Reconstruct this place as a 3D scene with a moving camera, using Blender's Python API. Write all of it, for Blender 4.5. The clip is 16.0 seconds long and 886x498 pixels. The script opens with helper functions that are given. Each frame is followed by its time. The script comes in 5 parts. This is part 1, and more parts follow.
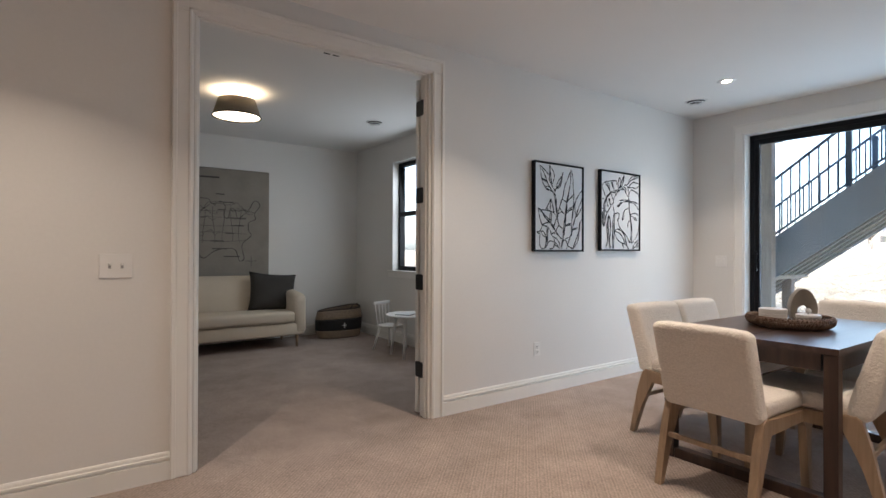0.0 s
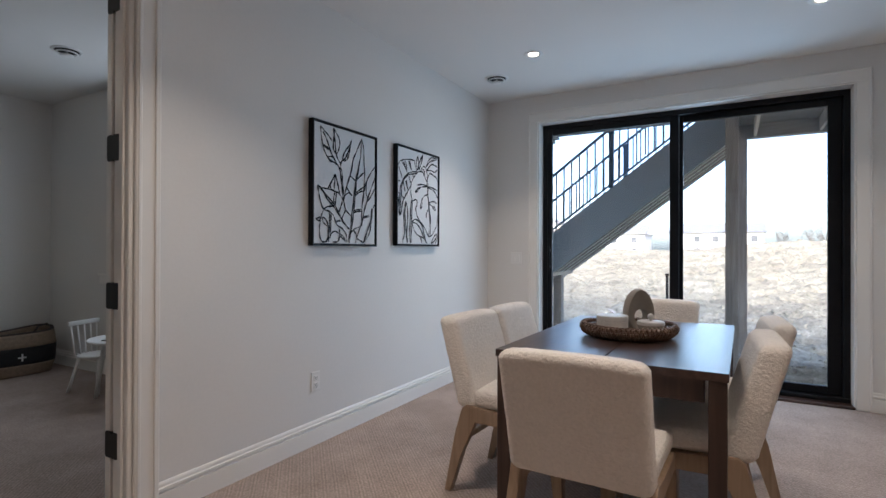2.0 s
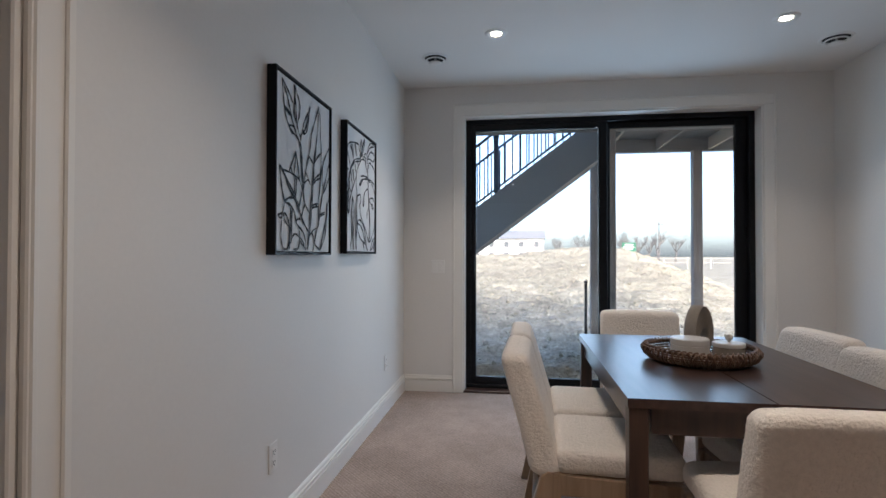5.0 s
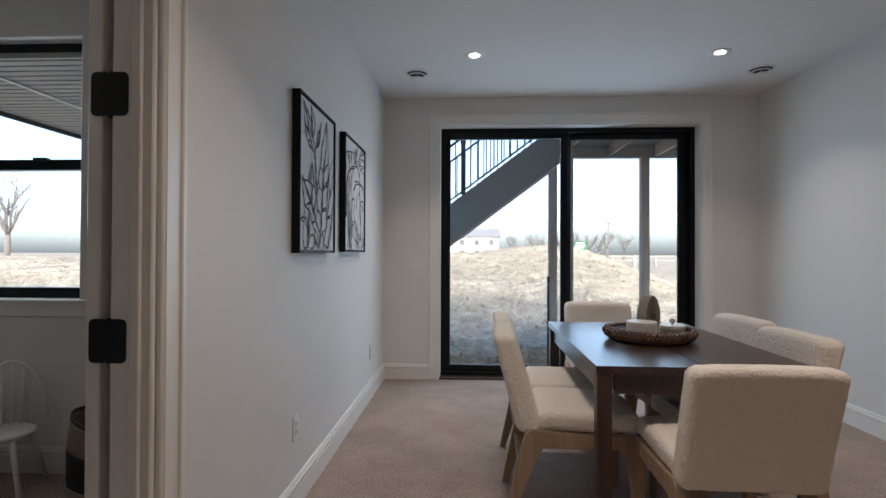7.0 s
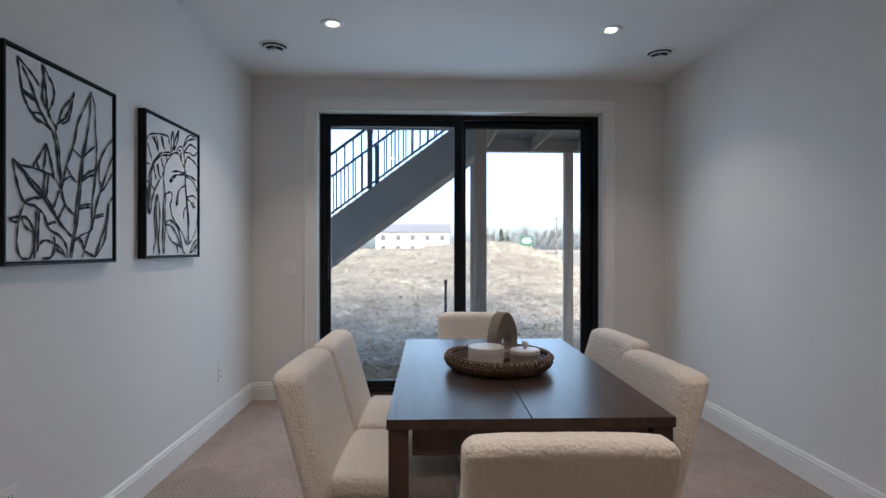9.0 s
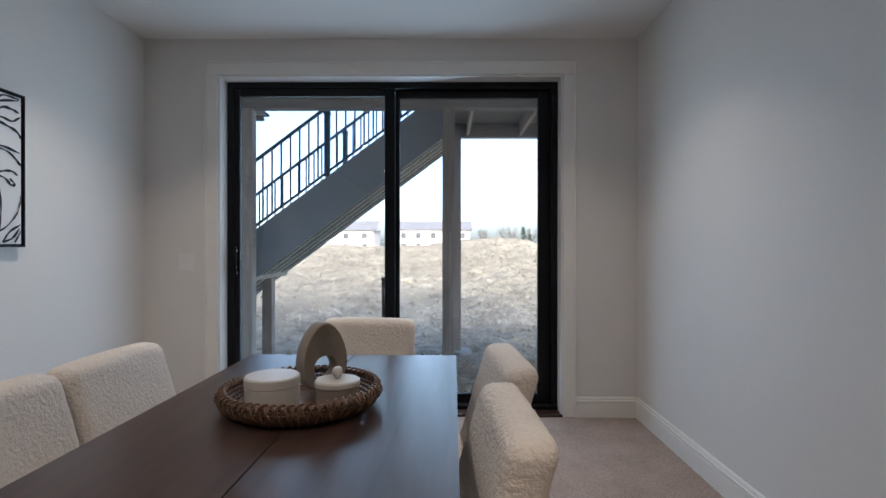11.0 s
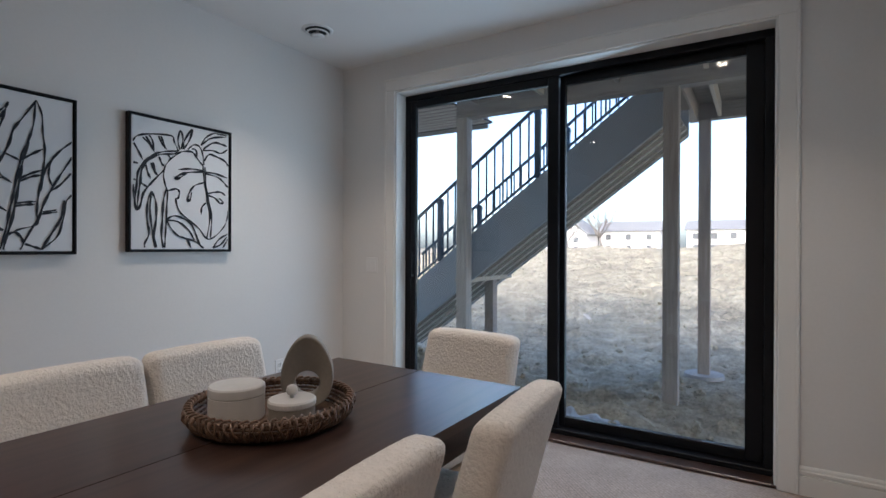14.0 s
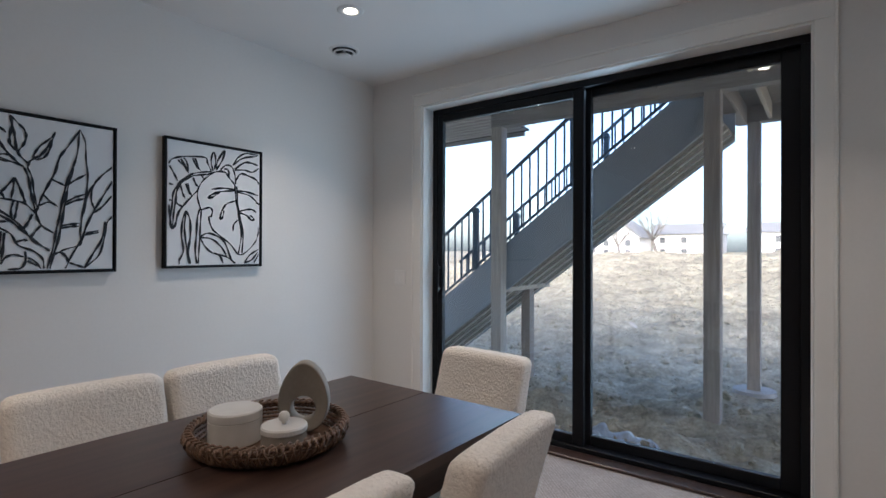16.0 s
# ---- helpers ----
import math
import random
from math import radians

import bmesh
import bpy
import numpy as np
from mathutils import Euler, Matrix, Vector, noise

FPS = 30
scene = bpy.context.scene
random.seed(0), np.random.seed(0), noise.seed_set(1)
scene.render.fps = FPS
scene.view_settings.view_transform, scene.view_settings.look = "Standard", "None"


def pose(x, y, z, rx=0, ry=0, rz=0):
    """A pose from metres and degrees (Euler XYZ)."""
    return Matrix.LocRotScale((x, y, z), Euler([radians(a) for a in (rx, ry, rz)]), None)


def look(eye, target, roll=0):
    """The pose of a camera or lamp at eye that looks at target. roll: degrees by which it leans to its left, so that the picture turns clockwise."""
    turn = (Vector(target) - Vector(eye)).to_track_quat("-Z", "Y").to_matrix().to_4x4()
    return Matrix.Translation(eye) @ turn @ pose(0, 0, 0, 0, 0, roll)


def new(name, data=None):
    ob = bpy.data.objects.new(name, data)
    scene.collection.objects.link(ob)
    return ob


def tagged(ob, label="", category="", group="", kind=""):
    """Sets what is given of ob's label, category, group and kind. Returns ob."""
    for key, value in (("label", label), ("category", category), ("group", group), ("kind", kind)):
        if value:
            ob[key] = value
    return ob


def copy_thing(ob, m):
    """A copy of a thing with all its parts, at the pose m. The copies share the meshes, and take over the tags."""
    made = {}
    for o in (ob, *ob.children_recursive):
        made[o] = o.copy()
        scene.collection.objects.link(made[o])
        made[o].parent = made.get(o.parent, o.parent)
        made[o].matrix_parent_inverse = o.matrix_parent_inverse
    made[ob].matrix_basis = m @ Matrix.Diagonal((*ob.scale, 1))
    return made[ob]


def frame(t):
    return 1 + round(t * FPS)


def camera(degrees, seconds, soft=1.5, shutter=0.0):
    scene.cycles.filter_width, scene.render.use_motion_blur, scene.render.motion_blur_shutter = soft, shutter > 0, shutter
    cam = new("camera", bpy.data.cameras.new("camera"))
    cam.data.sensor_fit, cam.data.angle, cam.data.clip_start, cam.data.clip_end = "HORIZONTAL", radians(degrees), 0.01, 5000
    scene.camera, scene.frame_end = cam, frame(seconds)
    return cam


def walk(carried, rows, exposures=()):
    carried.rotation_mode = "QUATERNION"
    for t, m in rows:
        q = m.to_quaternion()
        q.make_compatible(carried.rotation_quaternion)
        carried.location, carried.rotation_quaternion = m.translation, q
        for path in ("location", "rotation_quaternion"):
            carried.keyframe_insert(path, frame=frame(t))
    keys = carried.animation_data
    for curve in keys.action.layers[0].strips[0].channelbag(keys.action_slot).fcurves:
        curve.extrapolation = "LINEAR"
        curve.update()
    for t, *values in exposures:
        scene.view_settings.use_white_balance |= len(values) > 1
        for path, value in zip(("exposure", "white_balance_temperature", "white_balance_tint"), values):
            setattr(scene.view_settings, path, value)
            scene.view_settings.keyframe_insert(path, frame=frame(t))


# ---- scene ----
cam = camera(82.0, 16.0)
PATH = [
    (0, (0.528, 0.481, 1.184), (1.697, 2.104, 1.194), 0.2),
    (0.5, (0.862, 0.568, 1.163), (2.243, 2.015, 1.176), 0.1),
    (1, (1.033, 0.771, 1.132), (2.555, 2.068, 1.148), 0.3),
    (1.5, (1.156, 1.02, 1.173), (2.801, 2.158, 1.187), 0.4),
    (2, (1.361, 1.293, 1.156), (3.1, 2.281, 1.165), 0.2),
    (2.5, (1.542, 1.572, 1.192), (3.33, 2.469, 1.186), 0.4),
    (3, (1.622, 1.864, 1.205), (3.465, 2.641, 1.222), 0.4),
    (3.5, (1.744, 2.103, 1.19), (3.643, 2.731, 1.205), 0.4),
    (4, (1.885, 2.281, 1.182), (3.807, 2.835, 1.202), 0.2),
    (4.5, (1.829, 2.431, 1.188), (3.784, 2.852, 1.212), 0.1),
    (4.7, (1.779, 2.465, 1.184), (3.747, 2.818, 1.21), 0.1),
    (7, (1.297, 2.665, 1.186), (3.294, 2.762, 1.205), 0.2),
    (7.5, (1.31, 2.518, 1.195), (3.309, 2.555, 1.207), 0.0),
    (8, (1.42, 2.351, 1.18), (3.42, 2.34, 1.187), 0.0),
    (8.5, (1.653, 2.206, 1.199), (3.653, 2.164, 1.204), 0.0),
    (9, (1.843, 2.055, 1.245), (3.841, 1.972, 1.245), 0.0),
    (9.5, (2.01, 1.83, 1.223), (4.007, 1.725, 1.224), 0.0),
    (10, (2.132, 1.647, 1.197), (4.13, 1.552, 1.196), 0.0),
    (10.2, (2.209, 1.577, 1.184), (4.208, 1.493, 1.183), 0.0),
    (12.5, (2.993, 0.841, 1.234), (4.938, 1.307, 1.221), -0.1),
    (13, (3.072, 0.653, 1.223), (4.947, 1.348, 1.219), -0.2),
    (13.5, (3.058, 0.573, 1.216), (4.841, 1.478, 1.212), 0.0),
    (14, (3.01, 0.594, 1.224), (4.713, 1.643, 1.22), 0.2),
    (14.5, (3.008, 0.562, 1.214), (4.641, 1.716, 1.211), 0.1),
    (15, (3.019, 0.512, 1.251), (4.609, 1.725, 1.246), 0.2),
    (15.5, (3.079, 0.461, 1.323), (4.666, 1.678, 1.324), 0.2),
    (16, (3.092, 0.451, 1.302), (4.688, 1.656, 1.309), 0.2),
]
EXPOSURES = [(0.0, 2.72, 6280, 10), (1.5, 2.38, 5850, 10), (3.5, 2.08, 5850, 10), (7.0, 1.95, 6120, 10), (9.0, 1.86, 5900, 10), (12.5, 1.91, 5990, 10), (16.0, 1.98, 5930, 10)]
walk(cam, [(t, look(eye, target, roll)) for t, eye, target, roll in PATH], EXPOSURES)

# ---- world, sun, lamps ----
world = bpy.data.worlds.new("world")
scene.world = world
world.use_nodes = True
wn = world.node_tree
sky = wn.nodes.new("ShaderNodeTexSky")
sky.sky_type, sky.sun_disc = "NISHITA", False
sky.sun_elevation, sky.sun_rotation = radians(32), radians(254)
sky.air_density, sky.dust_density = 0.8, 3.0
bg = wn.nodes["Background"]
bg.inputs["Strength"].default_value = 0.15
wn.links.new(sky.outputs[0], bg.inputs["Color"])

sun_data = bpy.data.lights.new("sun", "SUN")
sun_data.energy, sun_data.angle, sun_data.color = 0.5, radians(6), (1.0, 0.93, 0.84)
sun = new("sun", sun_data)
sun.matrix_world = look((-30, -8.5, 19.5), (0, 0, 0))

# daylight that falls in through the glazed openings
def sky_panel(name, eye, target, w, h, watts, colour):
    d = bpy.data.lights.new(name, "AREA")
    d.shape, d.size, d.size_y, d.energy, d.color = "RECTANGLE", w, h, watts, colour
    o = new(name, d)
    o.matrix_world = look(eye, target)
    return o


sky_panel("patio_daylight", (6.40, 1.72, 1.25), (3.4, 2.5, 0.95), 2.2, 2.2, 5.9, (0.56, 0.79, 1.0))
sky_panel("den_daylight", (4.20, 5.55, 1.65), (0, 5.55, 0.4), 1.5, 1.3, 3.3, (0.85, 0.93, 1.0))

# ---- materials ----
def material(name, colour, rough=0.5, metal=0.0, spots=(), bump=(), spec=0.5, coat=0.0, tint=0.0):
    """spots: (scale, amount) of darker and lighter noise; bump: (scale, strength, distance)."""
    m = bpy.data.materials.new(name)
    m.use_nodes = True
    t = m.node_tree
    n, l = t.nodes, t.links
    b = n["Principled BSDF"]
    b.inputs["Base Color"].default_value = (*colour, 1)
    b.inputs["Roughness"].default_value = rough
    b.inputs["Metallic"].default_value = metal
    b.inputs["Specular IOR Level"].default_value = spec
    b.inputs["Coat Weight"].default_value = coat
    co = n.new("ShaderNodeTexCoord")
    out = None
    for scale, amount in spots:
        ns = n.new("ShaderNodeTexNoise")
        ns.inputs["Scale"].default_value = scale
        ns.inputs["Detail"].default_value = 5
        l.new(co.outputs["Object"], ns.inputs["Vector"])
        ra = n.new("ShaderNodeMapRange")
        ra.inputs["From Min"].default_value, ra.inputs["From Max"].default_value = 0.25, 0.75
        ra.inputs["To Min"].default_value, ra.inputs["To Max"].default_value = 1 - amount, 1 + amount
        l.new(ns.outputs["Fac"], ra.inputs["Value"])
        mx = n.new("ShaderNodeVectorMath")
        mx.operation = "SCALE"
        if out is None:
            mx.inputs[0].default_value = colour
        else:
            l.new(out, mx.inputs[0])
        l.new(ra.outputs[0], mx.inputs["Scale"])
        out = mx.outputs[0]
    if tint:
        oi = n.new("ShaderNodeObjectInfo")
        ra = n.new("ShaderNodeMapRange")
        ra.inputs["To Min"].default_value, ra.inputs["To Max"].default_value = 1 - tint, 1 + tint
        l.new(oi.outputs["Random"], ra.inputs["Value"])
        mx = n.new("ShaderNodeVectorMath")
        mx.operation = "SCALE"
        if out is None:
            mx.inputs[0].default_value = colour
        else:
            l.new(out, mx.inputs[0])
        l.new(ra.outputs[0], mx.inputs["Scale"])
        out = mx.outputs[0]
    if out is not None:
        l.new(out, b.inputs["Base Color"])
    last = None
    for scale, strength, distance in bump:
        ns = n.new("ShaderNodeTexNoise")
        ns.inputs["Scale"].default_value = scale
        ns.inputs["Detail"].default_value = 4
        l.new(co.outputs["Object"], ns.inputs["Vector"])
        bp = n.new("ShaderNodeBump")
        bp.inputs["Strength"].default_value, bp.inputs["Distance"].default_value = strength, distance
        l.new(ns.outputs["Fac"], bp.inputs["Height"])
        if last is not None:
            l.new(last, bp.inputs["Normal"])
        last = bp.outputs[0]
    if last is not None:
        l.new(last, b.inputs["Normal"])
    return m


def wood(name, dark, light, scale=(1.2, 22, 22), rough=0.45, coat=0.0):
    """Grain that runs along the object's x."""
    m = material(name, dark, rough, bump=((180, 0.06, 0.001),), coat=coat)
    t = m.node_tree
    n, l = t.nodes, t.links
    co = n.new("ShaderNodeTexCoord")
    mp = n.new("ShaderNodeMapping")
    mp.inputs["Scale"].default_value = scale
    l.new(co.outputs["Object"], mp.inputs["Vector"])
    ns = n.new("ShaderNodeTexNoise")
    ns.inputs["Scale"].default_value, ns.inputs["Detail"].default_value = 2.0, 8
    ns.inputs["Distortion"].default_value = 0.6
    l.new(mp.outputs[0], ns.inputs["Vector"])
    ra = n.new("ShaderNodeValToRGB")
    ra.color_ramp.elements[0].position, ra.color_ramp.elements[1].position = 0.3, 0.72
    ra.color_ramp.elements[0].color, ra.color_ramp.elements[1].color = (*dark, 1), (*light, 1)
    l.new(ns.outputs["Fac"], ra.inputs["Fac"])
    l.new(ra.outputs["Color"], n["Principled BSDF"].inputs["Base Color"])
    return m


def glass_material(name, tone=(1, 1, 1)):
    m = bpy.data.materials.new(name)
    m.use_nodes = True
    t = m.node_tree
    n, l = t.nodes, t.links
    n.remove(n["Principled BSDF"])
    tr, gl, lw, pw, sc, mx = (n.new("ShaderNode" + k) for k in ("BsdfTransparent", "BsdfGlossy", "LayerWeight", "Math", "Math", "MixShader"))
    tr.inputs["Color"].default_value = (*tone, 1)
    gl.inputs["Roughness"].default_value = 0.0
    lw.inputs["Blend"].default_value = 0.5
    pw.operation, sc.operation = "POWER", "MULTIPLY_ADD"
    pw.inputs[1].default_value, sc.inputs[1].default_value, sc.inputs[2].default_value = 5.0, 0.8, 0.03
    l.new(lw.outputs["Facing"], pw.inputs[0])
    l.new(pw.outputs[0], sc.inputs[0])
    l.new(sc.outputs[0], mx.inputs[0])
    l.new(tr.outputs[0], mx.inputs[1])
    l.new(gl.outputs[0], mx.inputs[2])
    l.new(mx.outputs[0], n["Material Output"].inputs["Surface"])
    return m


def glow_material(name, colour, strength):
    m = bpy.data.materials.new(name)
    m.use_nodes = True
    b = m.node_tree.nodes["Principled BSDF"]
    b.inputs["Base Color"].default_value = (*colour, 1)
    b.inputs["Emission Color"].default_value = (*colour, 1)
    b.inputs["Emission Strength"].default_value = strength
    return m


WALL = material("wall_paint", (0.74, 0.725, 0.70), 0.6, spots=((1.3, 0.02), (60, 0.015)), bump=((240, 0.10, 0.0008),))
CEIL = material("ceiling_paint", (0.78, 0.77, 0.75), 0.8, spots=((1.1, 0.02),), bump=((300, 0.12, 0.0008),))
TRIM = material("trim_paint", (0.80, 0.785, 0.75), 0.35, spots=((3, 0.02),), bump=((90, 0.05, 0.0006),))
BLACK = material("black_frame", (0.0045, 0.005, 0.007), 0.45, spots=((8, 0.15),), spec=0.25)
METAL = material("black_metal", (0.010, 0.010, 0.011), 0.4, metal=0.3)
PLASTIC = material("white_plastic", (0.78, 0.77, 0.75), 0.3)
GREYPL = material("grey_plastic", (0.40, 0.40, 0.40), 0.5)
SLOT = material("dark_slot", (0.02, 0.02, 0.02), 0.7)
FABRIC = material("boucle_fabric", (0.76, 0.705, 0.645), 0.95, spots=((6, 0.03), (90, 0.06)), bump=((90, 0.85, 0.007), (230, 0.6, 0.003)), spec=0.1)
SOFA = material("sofa_linen", (0.60, 0.52, 0.42), 0.95, spots=((4, 0.05), (160, 0.06)), bump=((220, 0.3, 0.002),), spec=0.1)
PILLOW = material("charcoal_cloth", (0.06, 0.056, 0.052), 0.95, spots=((5, 0.1), (200, 0.12)), bump=((200, 0.4, 0.002),), spec=0.1)
OAK = wood("light_oak", (0.27, 0.185, 0.118), (0.39, 0.28, 0.19), (22, 22, 1.6))
WALNUT = wood("dark_walnut", (0.030, 0.016, 0.012), (0.072, 0.039, 0.029), (1.0, 14, 14), 0.28)
WALNUT_UP = wood("dark_walnut_leg", (0.026, 0.014, 0.010), (0.066, 0.035, 0.024), (14, 14, 1.0), 0.4)
RATTAN = material("rattan", (0.17, 0.10, 0.065), 0.34, spots=((30, 0.35), (140, 0.25)), bump=((120, 0.4, 0.002),))
STONE = material("greige_ceramic", (0.30, 0.265, 0.225), 0.7, spots=((12, 0.07), (90, 0.05)), bump=((150, 0.15, 0.001),))
MARBLE = material("white_marble", (0.62, 0.60, 0.575), 0.4, spots=((9, 0.08), (30, 0.04)))
WHITEWOOD = material("white_painted_wood", (0.76, 0.75, 0.73), 0.45, spots=((12, 0.03),))
CANVAS = material("art_canvas", (0.74, 0.76, 0.78), 0.85, bump=((320, 0.3, 0.001),))
INK = material("art_ink", (0.022, 0.026, 0.034), 0.8, spots=((60, 0.3),))
MAPCLOTH = material("map_cloth", (0.26, 0.235, 0.205), 0.95, spots=((5, 0.10), (120, 0.06)), bump=((220, 0.3, 0.001),))
MAPINK = material("map_ink", (0.07, 0.062, 0.058), 0.9)
BASKET = material("basket_jute", (0.24, 0.18, 0.13), 0.95, spots=((40, 0.2),), bump=((120, 0.7, 0.004),))
BASKETDARK = material("basket_black", (0.018, 0.017, 0.018), 0.9, spots=((40, 0.2),), bump=((120, 0.6, 0.003),))
BASKETTRIM = material("basket_rim", (0.05, 0.04, 0.035), 0.8)
SHADE = material("lamp_shade", (0.30, 0.24, 0.17), 0.9, bump=((260, 0.3, 0.001),))
BULB = glow_material("den_lamp_diffuser", (1.0, 0.86, 0.66), 1.6)
LED = glow_material("downlight_led", (1.0, 0.85, 0.66), 14.0)
GLASS = glass_material("clear_glass")
TIMBER = wood("weathered_timber", (0.28, 0.25, 0.225), (0.44, 0.40, 0.36), (16, 16, 1.2), 0.85)
# newer wood than the other posts, with sky light put into its colour
TIMBER_PALE_LIT = wood("pale_lit_timber", (0.42, 0.39, 0.35), (0.60, 0.56, 0.50), (16, 16, 1.2), 0.85)
TIMBER_Y = wood("weathered_timber_beam", (0.24, 0.225, 0.21), (0.38, 0.36, 0.33), (16, 1.2, 16), 0.85)
STRINGER = material("painted_stringer", (0.34, 0.40, 0.46), 0.6, spots=((3, 0.06), (40, 0.05)), bump=((60, 0.15, 0.002),))
DECKBOARD = material("composite_board", (0.20, 0.185, 0.165), 0.8, spots=((12, 0.12),), tint=0.10)
RAIL = material("rail_blue_black", (0.022, 0.075, 0.14), 0.45)
SOFFIT = material("soffit_vinyl", (0.42, 0.41, 0.40), 0.55, spots=((4, 0.04),))
SOFFITGAP = material("soffit_groove", (0.05, 0.05, 0.05), 0.8)
CONCRETE = material("concrete", (0.42, 0.41, 0.39), 0.9, spots=((6, 0.10), (50, 0.10)), bump=((60, 0.4, 0.004),))
SIDING = material("white_siding", (0.70, 0.69, 0.67), 0.7, spots=((0.6, 0.04),))
ROOF = material("grey_shingle", (0.27, 0.27, 0.27), 0.9, spots=((2, 0.15),))
PANE = material("dark_pane", (0.10, 0.11, 0.12), 0.4)
BARK = material("bare_bark", (0.20, 0.18, 0.165), 0.9, spots=((9, 0.2),))
TARP = material("blue_grey_sheet", (0.42, 0.50, 0.60), 0.3, spots=((14, 0.2),), bump=((30, 0.6, 0.01),))
NEEDLES = material("spruce_needles", (0.045, 0.075, 0.045), 0.8, spots=((6, 0.3),))
GREENPAINT = material("green_paint", (0.015, 0.14, 0.075), 0.5)
TEAL = material("teal_cover", (0.16, 0.45, 0.42), 0.5)
SCRAP = material("pale_scrap_wood", (0.55, 0.50, 0.42), 0.8, spots=((20, 0.1),))


def carpet_material():
    m = material("loop_carpet", (0.41, 0.335, 0.298), 0.97, spots=((0.9, 0.14), (3.2, 0.14), (9, 0.06)), spec=0.05)
    n, l = m.node_tree.nodes, m.node_tree.links
    b = n["Principled BSDF"]
    co = n.new("ShaderNodeTexCoord")
    mp = n.new("ShaderNodeMapping")
    mp.inputs["Rotation"].default_value = (0, 0, radians(45))
    l.new(co.outputs["Object"], mp.inputs["Vector"])
    v = n.new("ShaderNodeTexVoronoi")
    v.inputs["Scale"].default_value, v.inputs["Randomness"].default_value = 72, 0.45
    l.new(mp.outputs[0], v.inputs["Vector"])
    old = b.inputs["Base Color"].links[0].from_socket
    ra = n.new("ShaderNodeMapRange")
    ra.inputs["From Max"].default_value = 0.8
    ra.inputs["To Min"].default_value, ra.inputs["To Max"].default_value = 1.14, 0.72
    l.new(v.outputs["Distance"], ra.inputs["Value"])
    mx = n.new("ShaderNodeVectorMath")
    mx.operation = "SCALE"
    l.new(old, mx.inputs[0])
    l.new(ra.outputs[0], mx.inputs["Scale"])
    l.new(mx.outputs[0], b.inputs["Base Color"])
    wv = n.new("ShaderNodeTexWave")
    wv.inputs["Scale"].default_value, wv.inputs["Distortion"].default_value = 17, 1.5
    wv.inputs["Detail"].default_value = 2
    l.new(mp.outputs[0], wv.inputs["Vector"])
    rw = n.new("ShaderNodeMapRange")
    rw.inputs["To Min"].default_value, rw.inputs["To Max"].default_value = 0.90, 1.06
    l.new(wv.outputs["Fac"], rw.inputs["Value"])
    my = n.new("ShaderNodeVectorMath")
    my.operation = "SCALE"
    l.new(mx.outputs[0], my.inputs[0])
    l.new(rw.outputs[0], my.inputs["Scale"])
    l.new(my.outputs[0], b.inputs["Base Color"])
    bp = n.new("ShaderNodeBump")
    bp.invert = True
    bp.inputs["Strength"].default_value, bp.inputs["Distance"].default_value = 0.6, 0.006
    l.new(v.outputs["Distance"], bp.inputs["Height"])
    l.new(bp.outputs[0], b.inputs["Normal"])
    return m


def dirt_material():
    m = material("bare_dirt", (0.40, 0.365, 0.28), 0.98, spots=((0.12, 0.16), (0.7, 0.20), (3, 0.24), (11, 0.28), (34, 0.20), (90, 0.12)),
                 bump=((2.0, 0.7, 0.25), (7, 0.9, 0.10), (18, 0.8, 0.04), (45, 0.6, 0.015)), spec=0.05)
    return m


CARPET = carpet_material()
DIRT = dirt_material()


# ---- mesh helpers ----
def finish(name, bm, mat, smooth=False):
    me = bpy.data.meshes.new(name)
    bmesh.ops.recalc_face_normals(bm, faces=bm.faces[:])
    bm.to_mesh(me)
    bm.free()
    me.materials.append(mat)
    if smooth:
        for p in me.polygons:
            p.use_smooth = True
    return me


def part(name, bm, mat, parent=None, label="", smooth=False):
    o = new(name, finish(name, bm, mat, smooth))
    if parent is not None:
        o.parent = parent
    return tagged(o, label)


def thing(name, label, category, group="", m=None):
    o = new(name)
    o.empty_display_size = 0.05
    if m is not None:
        o.matrix_world = m
    return tagged(o, label, category, group)


def structure(name, bm, mat, label="", smooth=False):
    return tagged(part(name, bm, mat, None, label, smooth), kind="structure")


def add_box(bm, lo, hi, bevel=0.0, seg=2, m=None):
    r = bmesh.ops.create_cube(bm, size=1.0)
    c = [(a + b) / 2 for a, b in zip(lo, hi)]
    s = [abs(b - a) for a, b in zip(lo, hi)]
    vs = r["verts"]
    for v in vs:
        v.co = Vector((v.co.x * s[0] + c[0], v.co.y * s[1] + c[1], v.co.z * s[2] + c[2]))
    if bevel:
        es = {e for v in vs for e in v.link_edges}
        rb = bmesh.ops.bevel(bm, geom=list(es), offset=bevel, segments=seg, profile=0.5, affect="EDGES")
        vs = list({v for f in rb["faces"] for v in f.verts} | {v for v in vs if v.is_valid})
    if m is not None:
        for v in vs:
            v.co = m @ v.co
    return vs


def box(lo, hi, bevel=0.0, seg=2, m=None):
    bm = bmesh.new()
    add_box(bm, lo, hi, bevel, seg, m)
    return bm


def add_prism(bm, outline, axis, lo, hi):
    """A closed outline of 2D points swept along an axis ('x', 'y' or 'z'). The points are the other two axes in order."""
    def place(p, q):
        if axis == "x":
            return (q, p[0], p[1])
        if axis == "y":
            return (p[0], q, p[1])
        return (p[0], p[1], q)
    a = [bm.verts.new(place(p, lo)) for p in outline]
    b = [bm.verts.new(place(p, hi)) for p in outline]
    bm.faces.new(a)
    bm.faces.new(b[::-1])
    k = len(outline)
    for i in range(k):
        bm.faces.new((a[i], a[(i + 1) % k], b[(i + 1) % k], b[i]))
    return a + b


